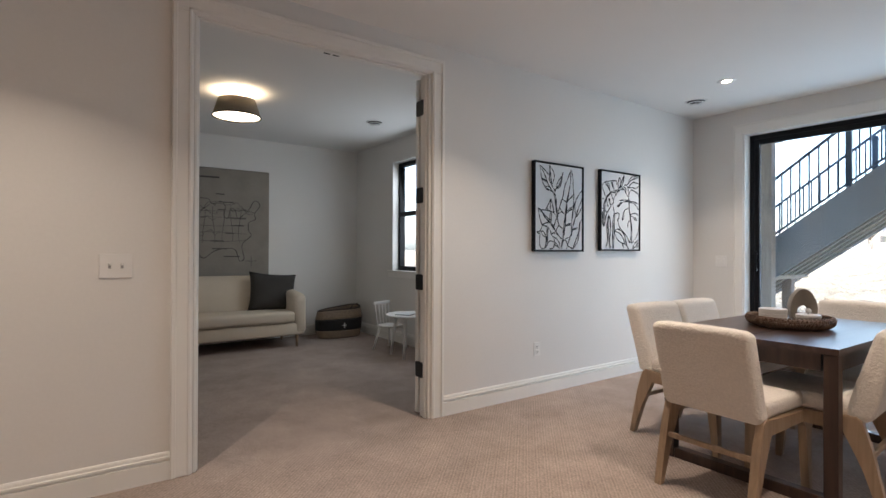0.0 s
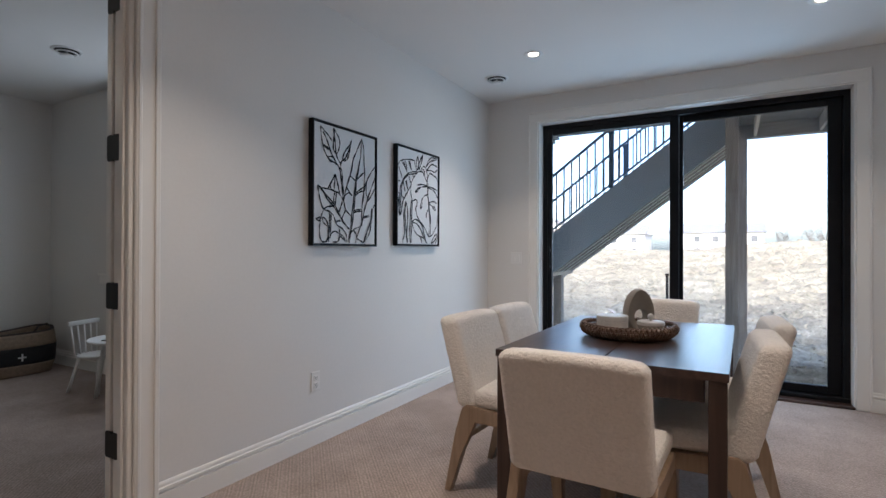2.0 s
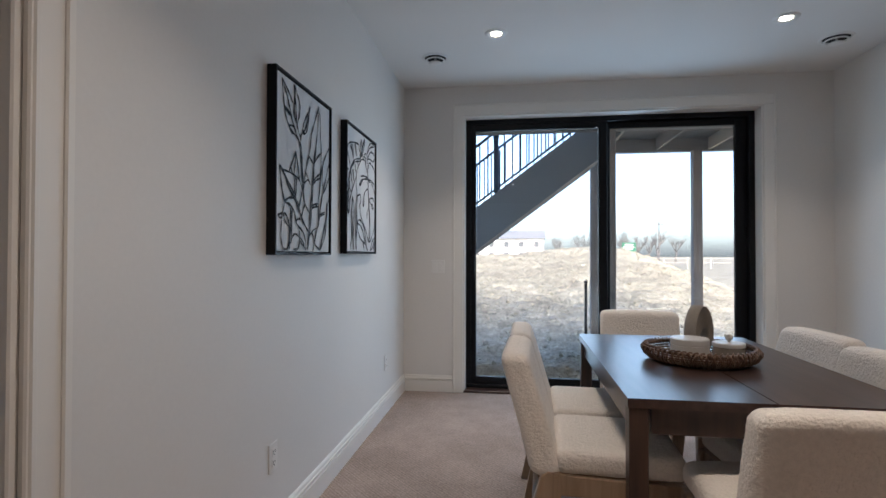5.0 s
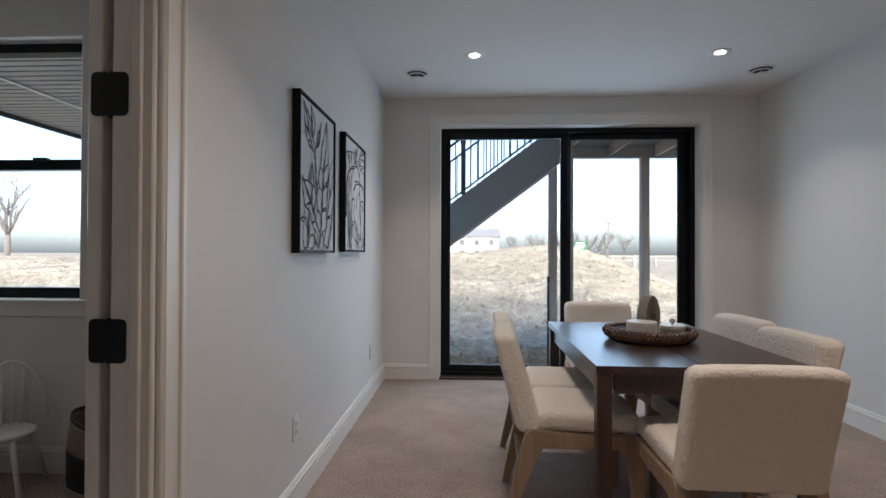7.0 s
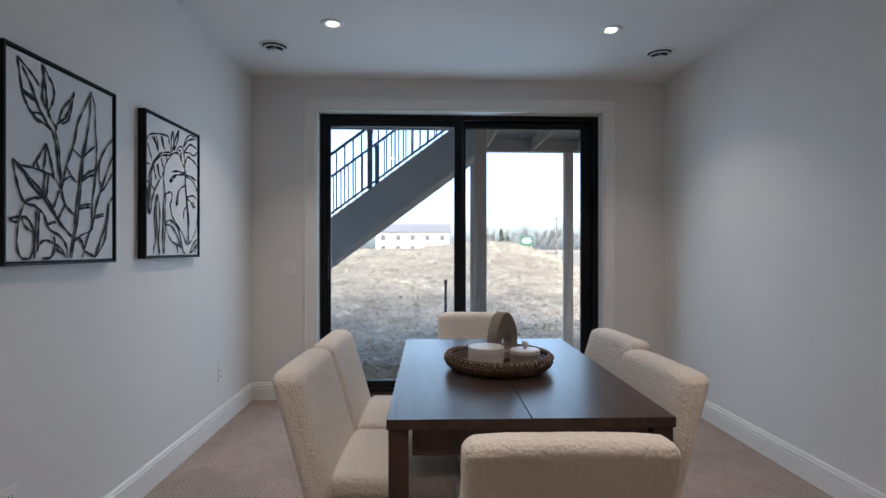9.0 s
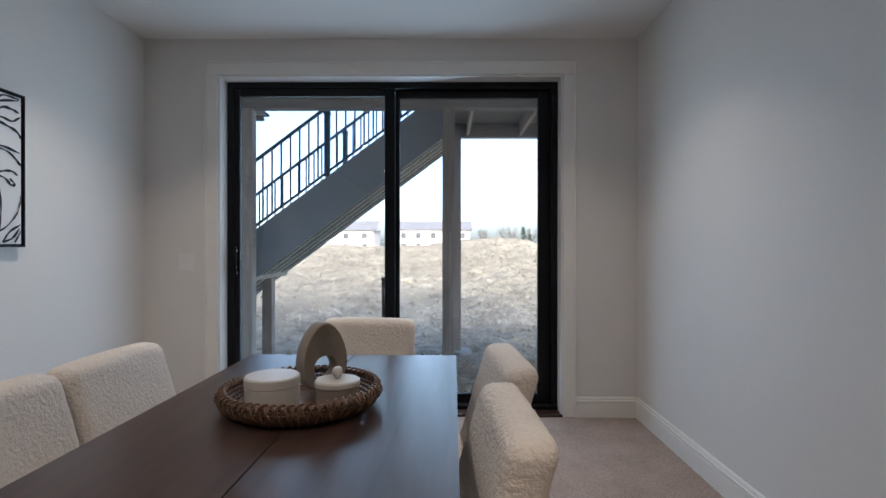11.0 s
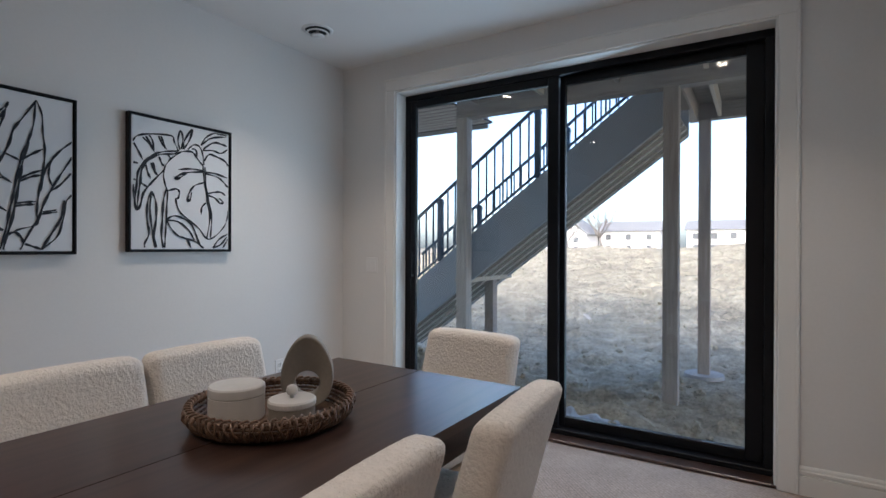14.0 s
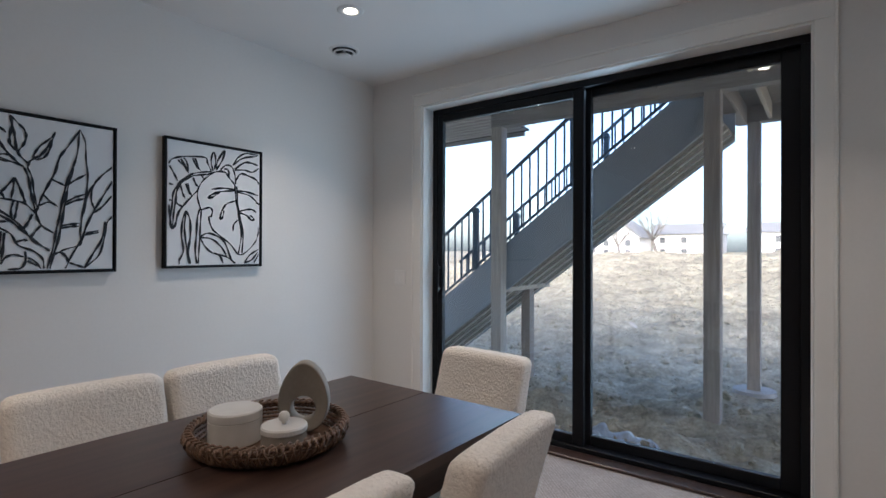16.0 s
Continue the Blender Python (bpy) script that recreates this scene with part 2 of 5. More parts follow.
def prism(outline, axis, lo, hi, bevel=0.0):
    bm = bmesh.new()
    add_prism(bm, outline, axis, lo, hi)
    if bevel:
        bmesh.ops.bevel(bm, geom=bm.edges[:], offset=bevel, segments=2, profile=0.5, affect="EDGES")
    return bm


def lathe(profile, seg=40, centre=(0, 0, 0)):
    """Turns (radius, z) points about the z axis."""
    bm = bmesh.new()
    rings = []
    for r, z in profile:
        if r < 1e-6:
            rings.append([bm.verts.new((centre[0], centre[1], centre[2] + z))])
        else:
            rings.append([bm.verts.new((centre[0] + r * math.cos(2 * math.pi * i / seg), centre[1] + r * math.sin(2 * math.pi * i / seg), centre[2] + z)) for i in range(seg)])
    for a, b in zip(rings, rings[1:]):
        for i in range(seg):
            j = (i + 1) % seg
            if len(a) == 1 and len(b) == 1:
                continue
            if len(a) == 1:
                bm.faces.new((a[0], b[i], b[j]))
            elif len(b) == 1:
                bm.faces.new((a[i], b[0], a[j]))
            else:
                bm.faces.new((a[i], b[i], b[j], a[j]))
    return bm


def add_tube(bm, points, r0, r1=None, seg=8):
    """A round bar through points, tapering from r0 to r1."""
    r1 = r0 if r1 is None else r1
    pts = [Vector(p) for p in points]
    rings = []
    for i, p in enumerate(pts):
        d = (pts[min(i + 1, len(pts) - 1)] - pts[max(i - 1, 0)]).normalized()
        u = d.orthogonal().normalized() if abs(d.z) > 0.99 else d.cross(Vector((0, 0, 1))).normalized()
        w = d.cross(u)
        r = r0 + (r1 - r0) * i / max(1, len(pts) - 1)
        rings.append([bm.verts.new(p + r * (math.cos(2 * math.pi * k / seg) * u + math.sin(2 * math.pi * k / seg) * w)) for k in range(seg)])
    for a, b in zip(rings, rings[1:]):
        for k in range(seg):
            j = (k + 1) % seg
            bm.faces.new((a[k], a[j], b[j], b[k]))
    bm.faces.new(rings[0][::-1])
    bm.faces.new(rings[-1])


def tube(points, r0, r1=None, seg=8):
    bm = bmesh.new()
    add_tube(bm, points, r0, r1, seg)
    return bm


# ---- the building ----
H = 2.667
YN, XE, YS, XR = 3.466, 6.119, -0.022, 4.02
DEN_E, DEN_N = 3.95, 7.45
OX0, OX1, OZ = 1.037, 2.566, 2.445
PY0, PY1, PZ = 0.515, 2.925, 2.40

bm = bmesh.new()
add_box(bm, (-3.6, -4.1, -0.12), (6.119, 3.54, 0.0))
add_box(bm, (-3.6, 3.54, -0.12), (4.14, 7.55, 0.0))
structure("floor", bm, CARPET, "taupe loop-pile carpet over the whole floor")
bm = bmesh.new()
add_box(bm, (-3.6, -4.1, H), (6.36, 3.62, H + 0.14))
add_box(bm, (-3.6, 3.62, H), (4.14, 7.55, H + 0.14))
structure("ceiling", bm, CEIL)


def wall(name, boxes, label=""):
    bm = bmesh.new()
    for lo, hi in boxes:
        add_box(bm, lo, hi)
    return structure(name, bm, WALL, label)


wall("wall_north", [((-3.6, YN, 0), (OX0, YN + 0.107, H)), ((OX0, YN, OZ + 0.02), (OX1, YN + 0.107, H)), ((OX1, YN, 0), (XE, YN + 0.107, H))], "plain off-white painted wall with a double doorway")
wall("wall_east", [((XE, YS - 0.14, 0), (XE + 0.22, PY0 - 0.012, H)), ((XE, PY1 + 0.012, 0), (XE + 0.22, YN + 0.107, H)), ((XE, PY0 - 0.012, PZ + 0.012), (XE + 0.22, PY1 + 0.012, H)),
                   ((XE, PY0 - 0.012, -0.25), (XE + 0.22, PY1 + 0.012, -0.001))], "off-white wall round the patio door")
wall("wall_south", [((XR, YS - 0.14, 0), (XE, YS, H))])
wall("wall_return", [((XR, -4.1, 0), (XR + 0.14, YS - 0.14, H))])
wall("wall_back", [((-3.6, -4.24, 0), (XR + 0.14, -4.1, H))])
wall("wall_west", [((-3.74, -4.24, 0), (-3.6, YN + 0.107, H))])
WY0, WY1, WZ0, WZ1 = 4.745, 6.39, 0.93, 2.37
wall("den_wall_east", [((DEN_E, YN + 0.107, 0), (DEN_E + 0.2, WY0, H)), ((DEN_E, WY1, 0), (DEN_E + 0.2, DEN_N + 0.1, H)), ((DEN_E, WY0, 0), (DEN_E + 0.2, WY1, WZ0)), ((DEN_E, WY0, WZ1), (DEN_E + 0.2, WY1, H))])
wall("den_wall_north", [((-0.6, DEN_N, 0), (DEN_E, DEN_N + 0.1, H))])
wall("den_wall_west", [((-0.7, YN + 0.107, 0), (-0.6, DEN_N + 0.1, H))])

# unseen storey and roof, added and sized to shade the ground behind the house
bm = bmesh.new()
add_box(bm, (-3.7, -4.2, 2.83), (6.36, 3.64, 6.4))
add_box(bm, (-3.7, 3.64, 2.83), (4.12, 7.6, 6.4))
add_box(bm, (4.12, 3.64, 2.97), (6.36, 7.6, 6.4))
add_prism(bm, [(-4.2, 6.4), (6.9, 6.4), (1.3, 8.3)], "y", -4.6, 8.0)
structure("unseen_storey", bm, SIDING)


def baseboard(name, x0, y0, x1, y1, nx, ny):
    """A moulded skirting from one point of a wall's face to another; (nx, ny) points into the room."""
    prof = [(0, 0), (0.016, 0), (0.016, 0.096), (0.007, 0.099), (0.007, 0.104), (0.016, 0.108), (0.016, 0.119), (0.009, 0.122), (0.008, 0.134), (0.004, 0.142), (0, 0.144)]
    bm = bmesh.new()
    a = [bm.verts.new((x0 + nx * d, y0 + ny * d, z)) for d, z in prof]
    b = [bm.verts.new((x1 + nx * d, y1 + ny * d, z)) for d, z in prof]
    bm.faces.new(a)
    bm.faces.new(b[::-1])
    for i in range(len(prof)):
        j = (i + 1) % len(prof)
        bm.faces.new((a[i], a[j], b[j], b[i]))
    structure(name, bm, TRIM)


baseboard("baseboard_1", OX1 + 0.095, YN, XE, YN, 0, -1)
baseboard("baseboard_2", -3.6, YN, OX0 - 0.095, YN, 0, -1)
baseboard("baseboard_3", XE, PY1 + 0.09, XE, YN - 0.016, -1, 0)
baseboard("baseboard_4", XE, YS + 0.016, XE, PY0 - 0.09, -1, 0)
baseboard("baseboard_5", XR, YS, XE, YS, 0, 1)
baseboard("baseboard_6", XR, -4.1, XR, YS - 0.0, -1, 0)
baseboard("baseboard_7", DEN_E, YN + 0.107, DEN_E, DEN_N, -1, 0)
baseboard("baseboard_8", -0.6, DEN_N, DEN_E - 0.016, DEN_N, 0, -1)


def casing(name, pieces):
    """Painted trim boards round an opening."""
    c = tagged(thing(name, "white painted trim boards round the opening", "trim"), kind="structure")
    for lo, hi in pieces:
        part("board", box(lo, hi, 0.004, 1), TRIM, c)
    return c


# double doorway: casing on the dining side, jamb lining, stop
CW = 0.095
casing("door_casing", [((OX0 - CW, YN - 0.018, 0), (OX0 - 0.004, YN, OZ + 0.006)), ((OX1 + 0.004, YN - 0.018, 0), (OX1 + CW, YN, OZ + 0.006)), ((OX0 - CW, YN - 0.018, OZ + 0.006), (OX1 + CW, YN, OZ + CW)),
                       ((OX0 - CW - 0.012, YN - 0.026, 0), (OX0 - CW + 0.012, YN, OZ + CW)), ((OX1 + CW - 0.012, YN - 0.026, 0), (OX1 + CW + 0.012, YN, OZ + CW)), ((OX0 - CW - 0.012, YN - 0.026, OZ + CW - 0.012), (OX1 + CW + 0.012, YN, OZ + CW + 0.012)),
                       ((OX0 - 0.03, YN - 0.022, 0), (OX0 - 0.012, YN, OZ + 0.03)), ((OX1 + 0.012, YN - 0.022, 0), (OX1 + 0.03, YN, OZ + 0.03)), ((OX0 - 0.03, YN - 0.022, OZ + 0.012), (OX1 + 0.03, YN, OZ + 0.03))])
casing("door_jamb", [((OX0 - 0.002, YN - 0.004, 0), (OX0 + 0.018, YN + 0.105, OZ)), ((OX1 - 0.018, YN - 0.004, 0), (OX1 + 0.002, YN + 0.105, OZ)), ((OX0 - 0.002, YN - 0.004, OZ), (OX1 + 0.002, YN + 0.105, OZ + 0.019)),
                     ((OX0 + 0.018, YN + 0.020, 0), (OX0 + 0.030, YN + 0.050, OZ)), ((OX1 - 0.030, YN + 0.020, 0), (OX1 - 0.018, YN + 0.050, OZ)), ((OX0 + 0.018, YN + 0.020, OZ - 0.012), (OX1 - 0.018, YN + 0.050, OZ))])

# open leaf, folded right back against the den's wall
leaf = thing("door_leaf", "white painted door leaf folded fully open on black hinges", "door")
X0 = OX1 - 0.014
part("panel", box((X0, YN + 0.134, 0.012), (X0 + 0.75, YN + 0.172, OZ - 0.006), 0.003, 1), TRIM, leaf)


def rounded_plate(x0, x1, y0, y1, z0, z1, r):
    pts = []
    for cy, cz, a0 in ((y1 - r, z1 - r, 0), (y0 + r, z1 - r, 90), (y0 + r, z0 + r, 180), (y1 - r, z0 + r, 270)):
        pts += [(cy + r * math.cos(radians(a0 + 18 * k)), cz + r * math.sin(radians(a0 + 18 * k))) for k in range(6)]
    return prism(pts, "x", x0, x1)


for z in (0.331, 0.962, 1.590, 2.222):
    hg = part("hinge", rounded_plate(X0 - 0.006, X0 - 0.002, YN + 0.110, YN + 0.159, z - 0.056, z + 0.056, 0.014), METAL, leaf, "black butt hinge")
    part("hinge_plate", rounded_plate(X0 - 0.006, X0 - 0.002, YN + 0.061, YN + 0.110, z - 0.056, z + 0.056, 0.014), METAL, hg)
    part("pin", tube([(X0 + 0.002, YN + 0.110, z - 0.058), (X0 + 0.002, YN + 0.110, z + 0.058)], 0.007), METAL, hg)
for x in (1.82, 1.88):
    tagged(part("strike_plate", box((x - 0.022, YN + 0.062, OZ - 0.003), (x + 0.022, YN + 0.088, OZ + 0.001), 0.001, 1), METAL, None, "small black strike plate in the door head"), category="strike plate")

# patio door
casing("patio_casing", [((XE - 0.018, PY0 - 0.092, 0), (XE, PY0 - 0.012, PZ + 0.012)), ((XE - 0.018, PY1 + 0.012, 0), (XE, PY1 + 0.092, PZ + 0.012)), ((XE - 0.018, PY0 - 0.092, PZ + 0.012), (XE, PY1 + 0.092, PZ + 0.095)),
                        ((XE - 0.024, PY0 - 0.104, 0), (XE, PY0 - 0.088, PZ + 0.10)), ((XE - 0.024, PY1 + 0.088, 0), (XE, PY1 + 0.104, PZ + 0.10)), ((XE - 0.024, PY0 - 0.104, PZ + 0.09), (XE, PY1 + 0.104, PZ + 0.107))])
casing("patio_jamb", [((XE - 0.006, PY0 - 0.013, 0), (XE + 0.13, PY0 + 0.001, PZ)), ((XE - 0.006, PY1 - 0.001, 0), (XE + 0.13, PY1 + 0.013, PZ)), ((XE - 0.006, PY0 - 0.013, PZ - 0.001), (XE + 0.13, PY1 + 0.013, PZ + 0.013))])
door = tagged(thing("patio_door", "black-framed two-panel sliding glass patio door, closed", "door"), kind="structure")
FX0, FX1 = XE + 0.113, XE + 0.223
part("head", box((FX0, PY0, PZ - 0.045), (FX1, PY1, PZ), 0.003, 1), BLACK, door)
part("jamb", box((FX0, PY0, 0.05), (FX1, PY0 + 0.045, PZ - 0.045), 0.003, 1), BLACK, door)
part("jamb", box((FX0, PY1 - 0.045, 0.05), (FX1, PY1, PZ - 0.045), 0.003, 1), BLACK, door)
part("track", box((FX0 - 0.012, PY0, 0.018), (FX1 + 0.03, PY1, 0.05), 0.003, 1), BLACK, door)


def sash(name, y0, y1, x0, x1, wl, wr):
    s = part(name, box((x0, y0, 0.05), (x1, y0 + wl, PZ - 0.045), 0.004, 1), BLACK, door)
    part("stile", box((x0, y1 - wr, 0.05), (x1, y1, PZ - 0.045), 0.004, 1), BLACK, s)
    part("top_rail", box((x0, y0 + wl, PZ - 0.10), (x1, y1 - wr, PZ - 0.045), 0.004, 1), BLACK, s)
    part("bottom_rail", box((x0, y0 + wl, 0.05), (x1, y1 - wr, 0.115), 0.004, 1), BLACK, s)
    g = part("pane", box((x0 + 0.016, y0 + wl, 0.115), (x0 + 0.022, y1 - wr, PZ - 0.10)), GLASS, s)
    g.visible_shadow = False
    g = part("pane", box((x0 + 0.030, y0 + wl, 0.115), (x0 + 0.034, y1 - wr, PZ - 0.10)), GLASS, s)
    g.visible_shadow = False
    return s


sash("sliding_sash", 1.70, PY1 - 0.045, FX0 + 0.008, FX0 + 0.046, 0.075, 0.045)
sash("fixed_sash", PY0 + 0.045, 1.745, FX0 + 0.056, FX0 + 0.096, 0.088, 0.075)
hd = part("pull_handle", box((FX0 - 0.030, PY1 - 0.080, 0.98), (FX0 - 0.016, PY1 - 0.058, 1.20), 0.005, 2), BLACK, door, "slim black pull handle")
part("mount", box((FX0 - 0.018, PY1 - 0.078, 1.00), (FX0 + 0.009, PY1 - 0.060, 1.02)), BLACK, hd)
part("mount", box((FX0 - 0.018, PY1 - 0.078, 1.16), (FX0 + 0.009, PY1 - 0.060, 1.18)), BLACK, hd)
structure("threshold", box((XE - 0.01, PY0 - 0.01, 0.0), (FX0 - 0.012, PY1 + 0.01, 0.020), 0.004, 1), WALNUT, "dark wooden threshold strip")

# den window
win = tagged(thing("window_1", "black single-hung window with white surround", "window"), kind="structure")
def wbox(name, lo, hi, parent=win):
    return part(name, box(lo, hi, 0.003, 1), BLACK, parent)
WX0, WX1 = DEN_E + 0.09, DEN_E + 0.17
wbox("frame", (WX0, WY0, WZ0), (WX1, WY0 + 0.05, WZ1))
wbox("frame", (WX0, WY1 - 0.05, WZ0), (WX1, WY1, WZ1))
wbox("frame", (WX0, WY0 + 0.05, WZ1 - 0.06), (WX1, WY1 - 0.05, WZ1))
wbox("frame", (WX0, WY0 + 0.05, WZ0), (WX1, WY1 - 0.05, WZ0 + 0.06))
wbox("meeting_rail", (WX0 + 0.01, WY0 + 0.05, 1.65), (WX1 - 0.01, WY1 - 0.05, 1.71))
wbox("latch", (WX0 - 0.012, 5.02, 1.70), (WX0 + 0.02, 5.10, 1.718))
for z0, z1 in ((WZ0 + 0.06, 1.65), (1.71, WZ1 - 0.06)):
    g = part("pane", box((WX0 + 0.03, WY0 + 0.05, z0), (WX0 + 0.036, WY1 - 0.05, z1)), GLASS, win)
    g.visible_shadow = False
casing("window_trim", [((DEN_E - 0.016, WY0 - 0.08, WZ0 - 0.09), (DEN_E, WY1 + 0.08, WZ0 - 0.012)), ((DEN_E - 0.03, WY0 - 0.09, WZ0 - 0.014), (DEN_E + 0.09, WY1 + 0.09, WZ0 + 0.003)),
                       ((DEN_E - 0.002, WY0 - 0.002, WZ0 + 0.003), (DEN_E + 0.09, WY0 + 0.012, WZ1)), ((DEN_E - 0.002, WY1 - 0.012, WZ0 + 0.003), (DEN_E + 0.09, WY1 + 0.002, WZ1)), ((DEN_E - 0.002, WY0, WZ1 - 0.012), (DEN_E + 0.09, WY1, WZ1 + 0.002))])

# ---- ceiling fittings ----
def downlight(x, y, watts):
    d = thing("downlight", "white recessed ceiling downlight, switched on", "downlight", "recessed ceiling downlights", pose(x, y, H))
    part("trim_ring", lathe([(0.034, -0.002), (0.040, -0.004), (0.045, -0.008), (0.070, -0.006), (0.076, 0.0)], 32), PLASTIC, d, smooth=True)
    part("lens", lathe([(0.0, -0.003), (0.034, -0.003)], 24), LED, d, "glowing warm white lens")
    lamp = bpy.data.lights.new("downlight_beam", "AREA")
    lamp.shape, lamp.size, lamp.energy, lamp.color, lamp.spread = "DISK", 0.08, watts, (1.0, 0.81, 0.64), radians(105)
    o = new("downlight_beam", lamp)
    o.matrix_world = pose(x, y, H - 0.012)


# fourth completes the grid; last five are unseen, added to brighten west and south
for x, y, watts in ((5.084, 2.619, 1.9), (5.099, 0.829, 1.4), (2.68, 2.50, 1.8), (2.68, 0.82, 1.9), (0.2, 2.5, 2.0), (0.2, 0.6, 2.0), (-2.2, 1.5, 2.0), (0.2, -2.2, 1.6), (2.6, -2.2, 1.6)):
    downlight(x, y, watts)


def ceiling_vent(x, y):
    d = thing("ceiling_vent", "round white ceiling air valve with a ring gap", "vent", "round ceiling vents", pose(x, y, H))
    part("collar", lathe([(0.080, -0.003), (0.084, -0.008), (0.100, -0.006), (0.104, 0.0)], 36), PLASTIC, d, smooth=True)
    part("throat", lathe([(0.0, -0.001), (0.080, -0.0015)], 24), SLOT, d, "dark opening")
    part("middle_ring", lathe([(0.058, -0.018), (0.064, -0.024), (0.074, -0.020), (0.072, -0.016)], 36), PLASTIC, d, smooth=True)
    part("disc", lathe([(0.0, -0.044), (0.034, -0.043), (0.046, -0.036), (0.042, -0.033), (0.0, -0.030)], 36), PLASTIC, d, smooth=True)
    part("stem", tube([(0, 0, -0.03), (0, 0, 0)], 0.008), GREYPL, d)


for x, y in ((5.455, 3.085), (5.462, 0.336), (3.303, 5.682)):
    ceiling_vent(x, y)

dl = thing("ceiling_lamp", "tapered fabric drum ceiling lamp with glowing diffuser, lit", "ceiling lamp", m=pose(1.74, 5.46, H))
part("canopy", lathe([(0.0, -0.02), (0.07, -0.02), (0.075, 0.0)], 28), PLASTIC, dl, smooth=True)
part("shade", lathe([(0.165, -0.075), (0.213, -0.235), (0.209, -0.235), (0.161, -0.075)], 48), SHADE, dl, "brown linen shade", smooth=True)
part("rim", lathe([(0.209, -0.239), (0.217, -0.239), (0.217, -0.229), (0.209, -0.229)], 48), BASKETTRIM, dl, smooth=True)
part("diffuser", lathe([(0.0, -0.228), (0.208, -0.226)], 40), BULB, dl, "glowing round diffuser")
part("stem", tube([(0, 0, -0.22), (0, 0, -0.02)], 0.010), PLASTIC, dl)
up = bpy.data.lights.new("ceiling_lamp_glow", "POINT")
up.energy, up.color, up.shadow_soft_size = 1.45, (1.0, 0.78, 0.52), 0.06
new("ceiling_lamp_glow", up).location = (1.74, 5.46, H - 0.13)

# ---- dining set ----
TZ = 0.747
table = thing("dining_table", "dark walnut extending dining table on square legs", "table", m=pose(3.989, 1.721, 0, 0, 0, -0.8))
L, W = 0.661, 0.428
part("tabletop", box((-L, -W, TZ - 0.030), (L, -0.0020, TZ)), WALNUT, table)
part("tabletop", box((-L, 0.0020, TZ - 0.030), (L, W, TZ)), WALNUT, table)
part("seam", box((-L + 0.004, -0.0020, TZ - 0.030), (L - 0.004, 0.0020, TZ - 0.006)), SLOT, table)
for s in (-1, 1):
    part("apron", box((-L + 0.075, s * (W - 0.035) - 0.012, TZ - 0.115), (L - 0.075, s * (W - 0.035) + 0.012, TZ - 0.030), 0.002, 1), WALNUT, table)
    part("end_apron", box((s * (L - 0.035) - 0.012, -W + 0.075, TZ - 0.115), (s * (L - 0.035) + 0.012, W - 0.075, TZ - 0.030), 0.002, 1), WALNUT_UP, table)
    part("floor_rail", box((s * (L - 0.038) - 0.03, -W + 0.064, 0.0), (s * (L - 0.038) + 0.03, W - 0.064, 0.055), 0.003, 1), WALNUT_UP, table)
    for q in (-1, 1):
        part("leg", box((s * (L - 0.034) - 0.029, q * (W - 0.034) - 0.029, 0.0), (s * (L - 0.034) + 0.029, q * (W - 0.034) + 0.029, TZ - 0.030), 0.003, 1), WALNUT_UP, table)


def boucle(lo, hi, r, step=0.0070, nub=0.0025):
    """A rounded cushion whose surface is covered with small curled nubs."""
    bm = bmesh.new()
    lo, hi = Vector(lo), Vector(hi)
    size = hi - lo
    n = [max(4, round(size[k] / step)) for k in range(3)]
    for axis in range(3):
        u, w = (axis + 1) % 3, (axis + 2) % 3
        for side in (0, 1):
            rows = []
            for i in range(n[u] + 1):
                row = []
                for j in range(n[w] + 1):
                    p = Vector((0, 0, 0))
                    p[axis] = hi[axis] if side else lo[axis]
                    p[u] = lo[u] + size[u] * i / n[u]
                    p[w] = lo[w] + size[w] * j / n[w]
                    row.append(bm.verts.new(p))
                rows.append(row)
            for i in range(n[u]):
                for j in range(n[w]):
                    f = (rows[i][j], rows[i + 1][j], rows[i + 1][j + 1], rows[i][j + 1])
                    bm.faces.new(f if side else f[::-1])
    bmesh.ops.remove_doubles(bm, verts=bm.verts[:], dist=1e-5)
    for v in bm.verts:
        p = v.co.copy()
        q = Vector([min(max(p[k], lo[k] + r), hi[k] - r) for k in range(3)])
        d = (p - q).normalized()
        p = q + d * r
        near = noise.voronoi(p * 88)[0][0]
        v.co = p + d * (nub * (0.5 - near) + 0.0008 * noise.noise(p * 40) + 0.001 * noise.noise(p * 7))
    return bm


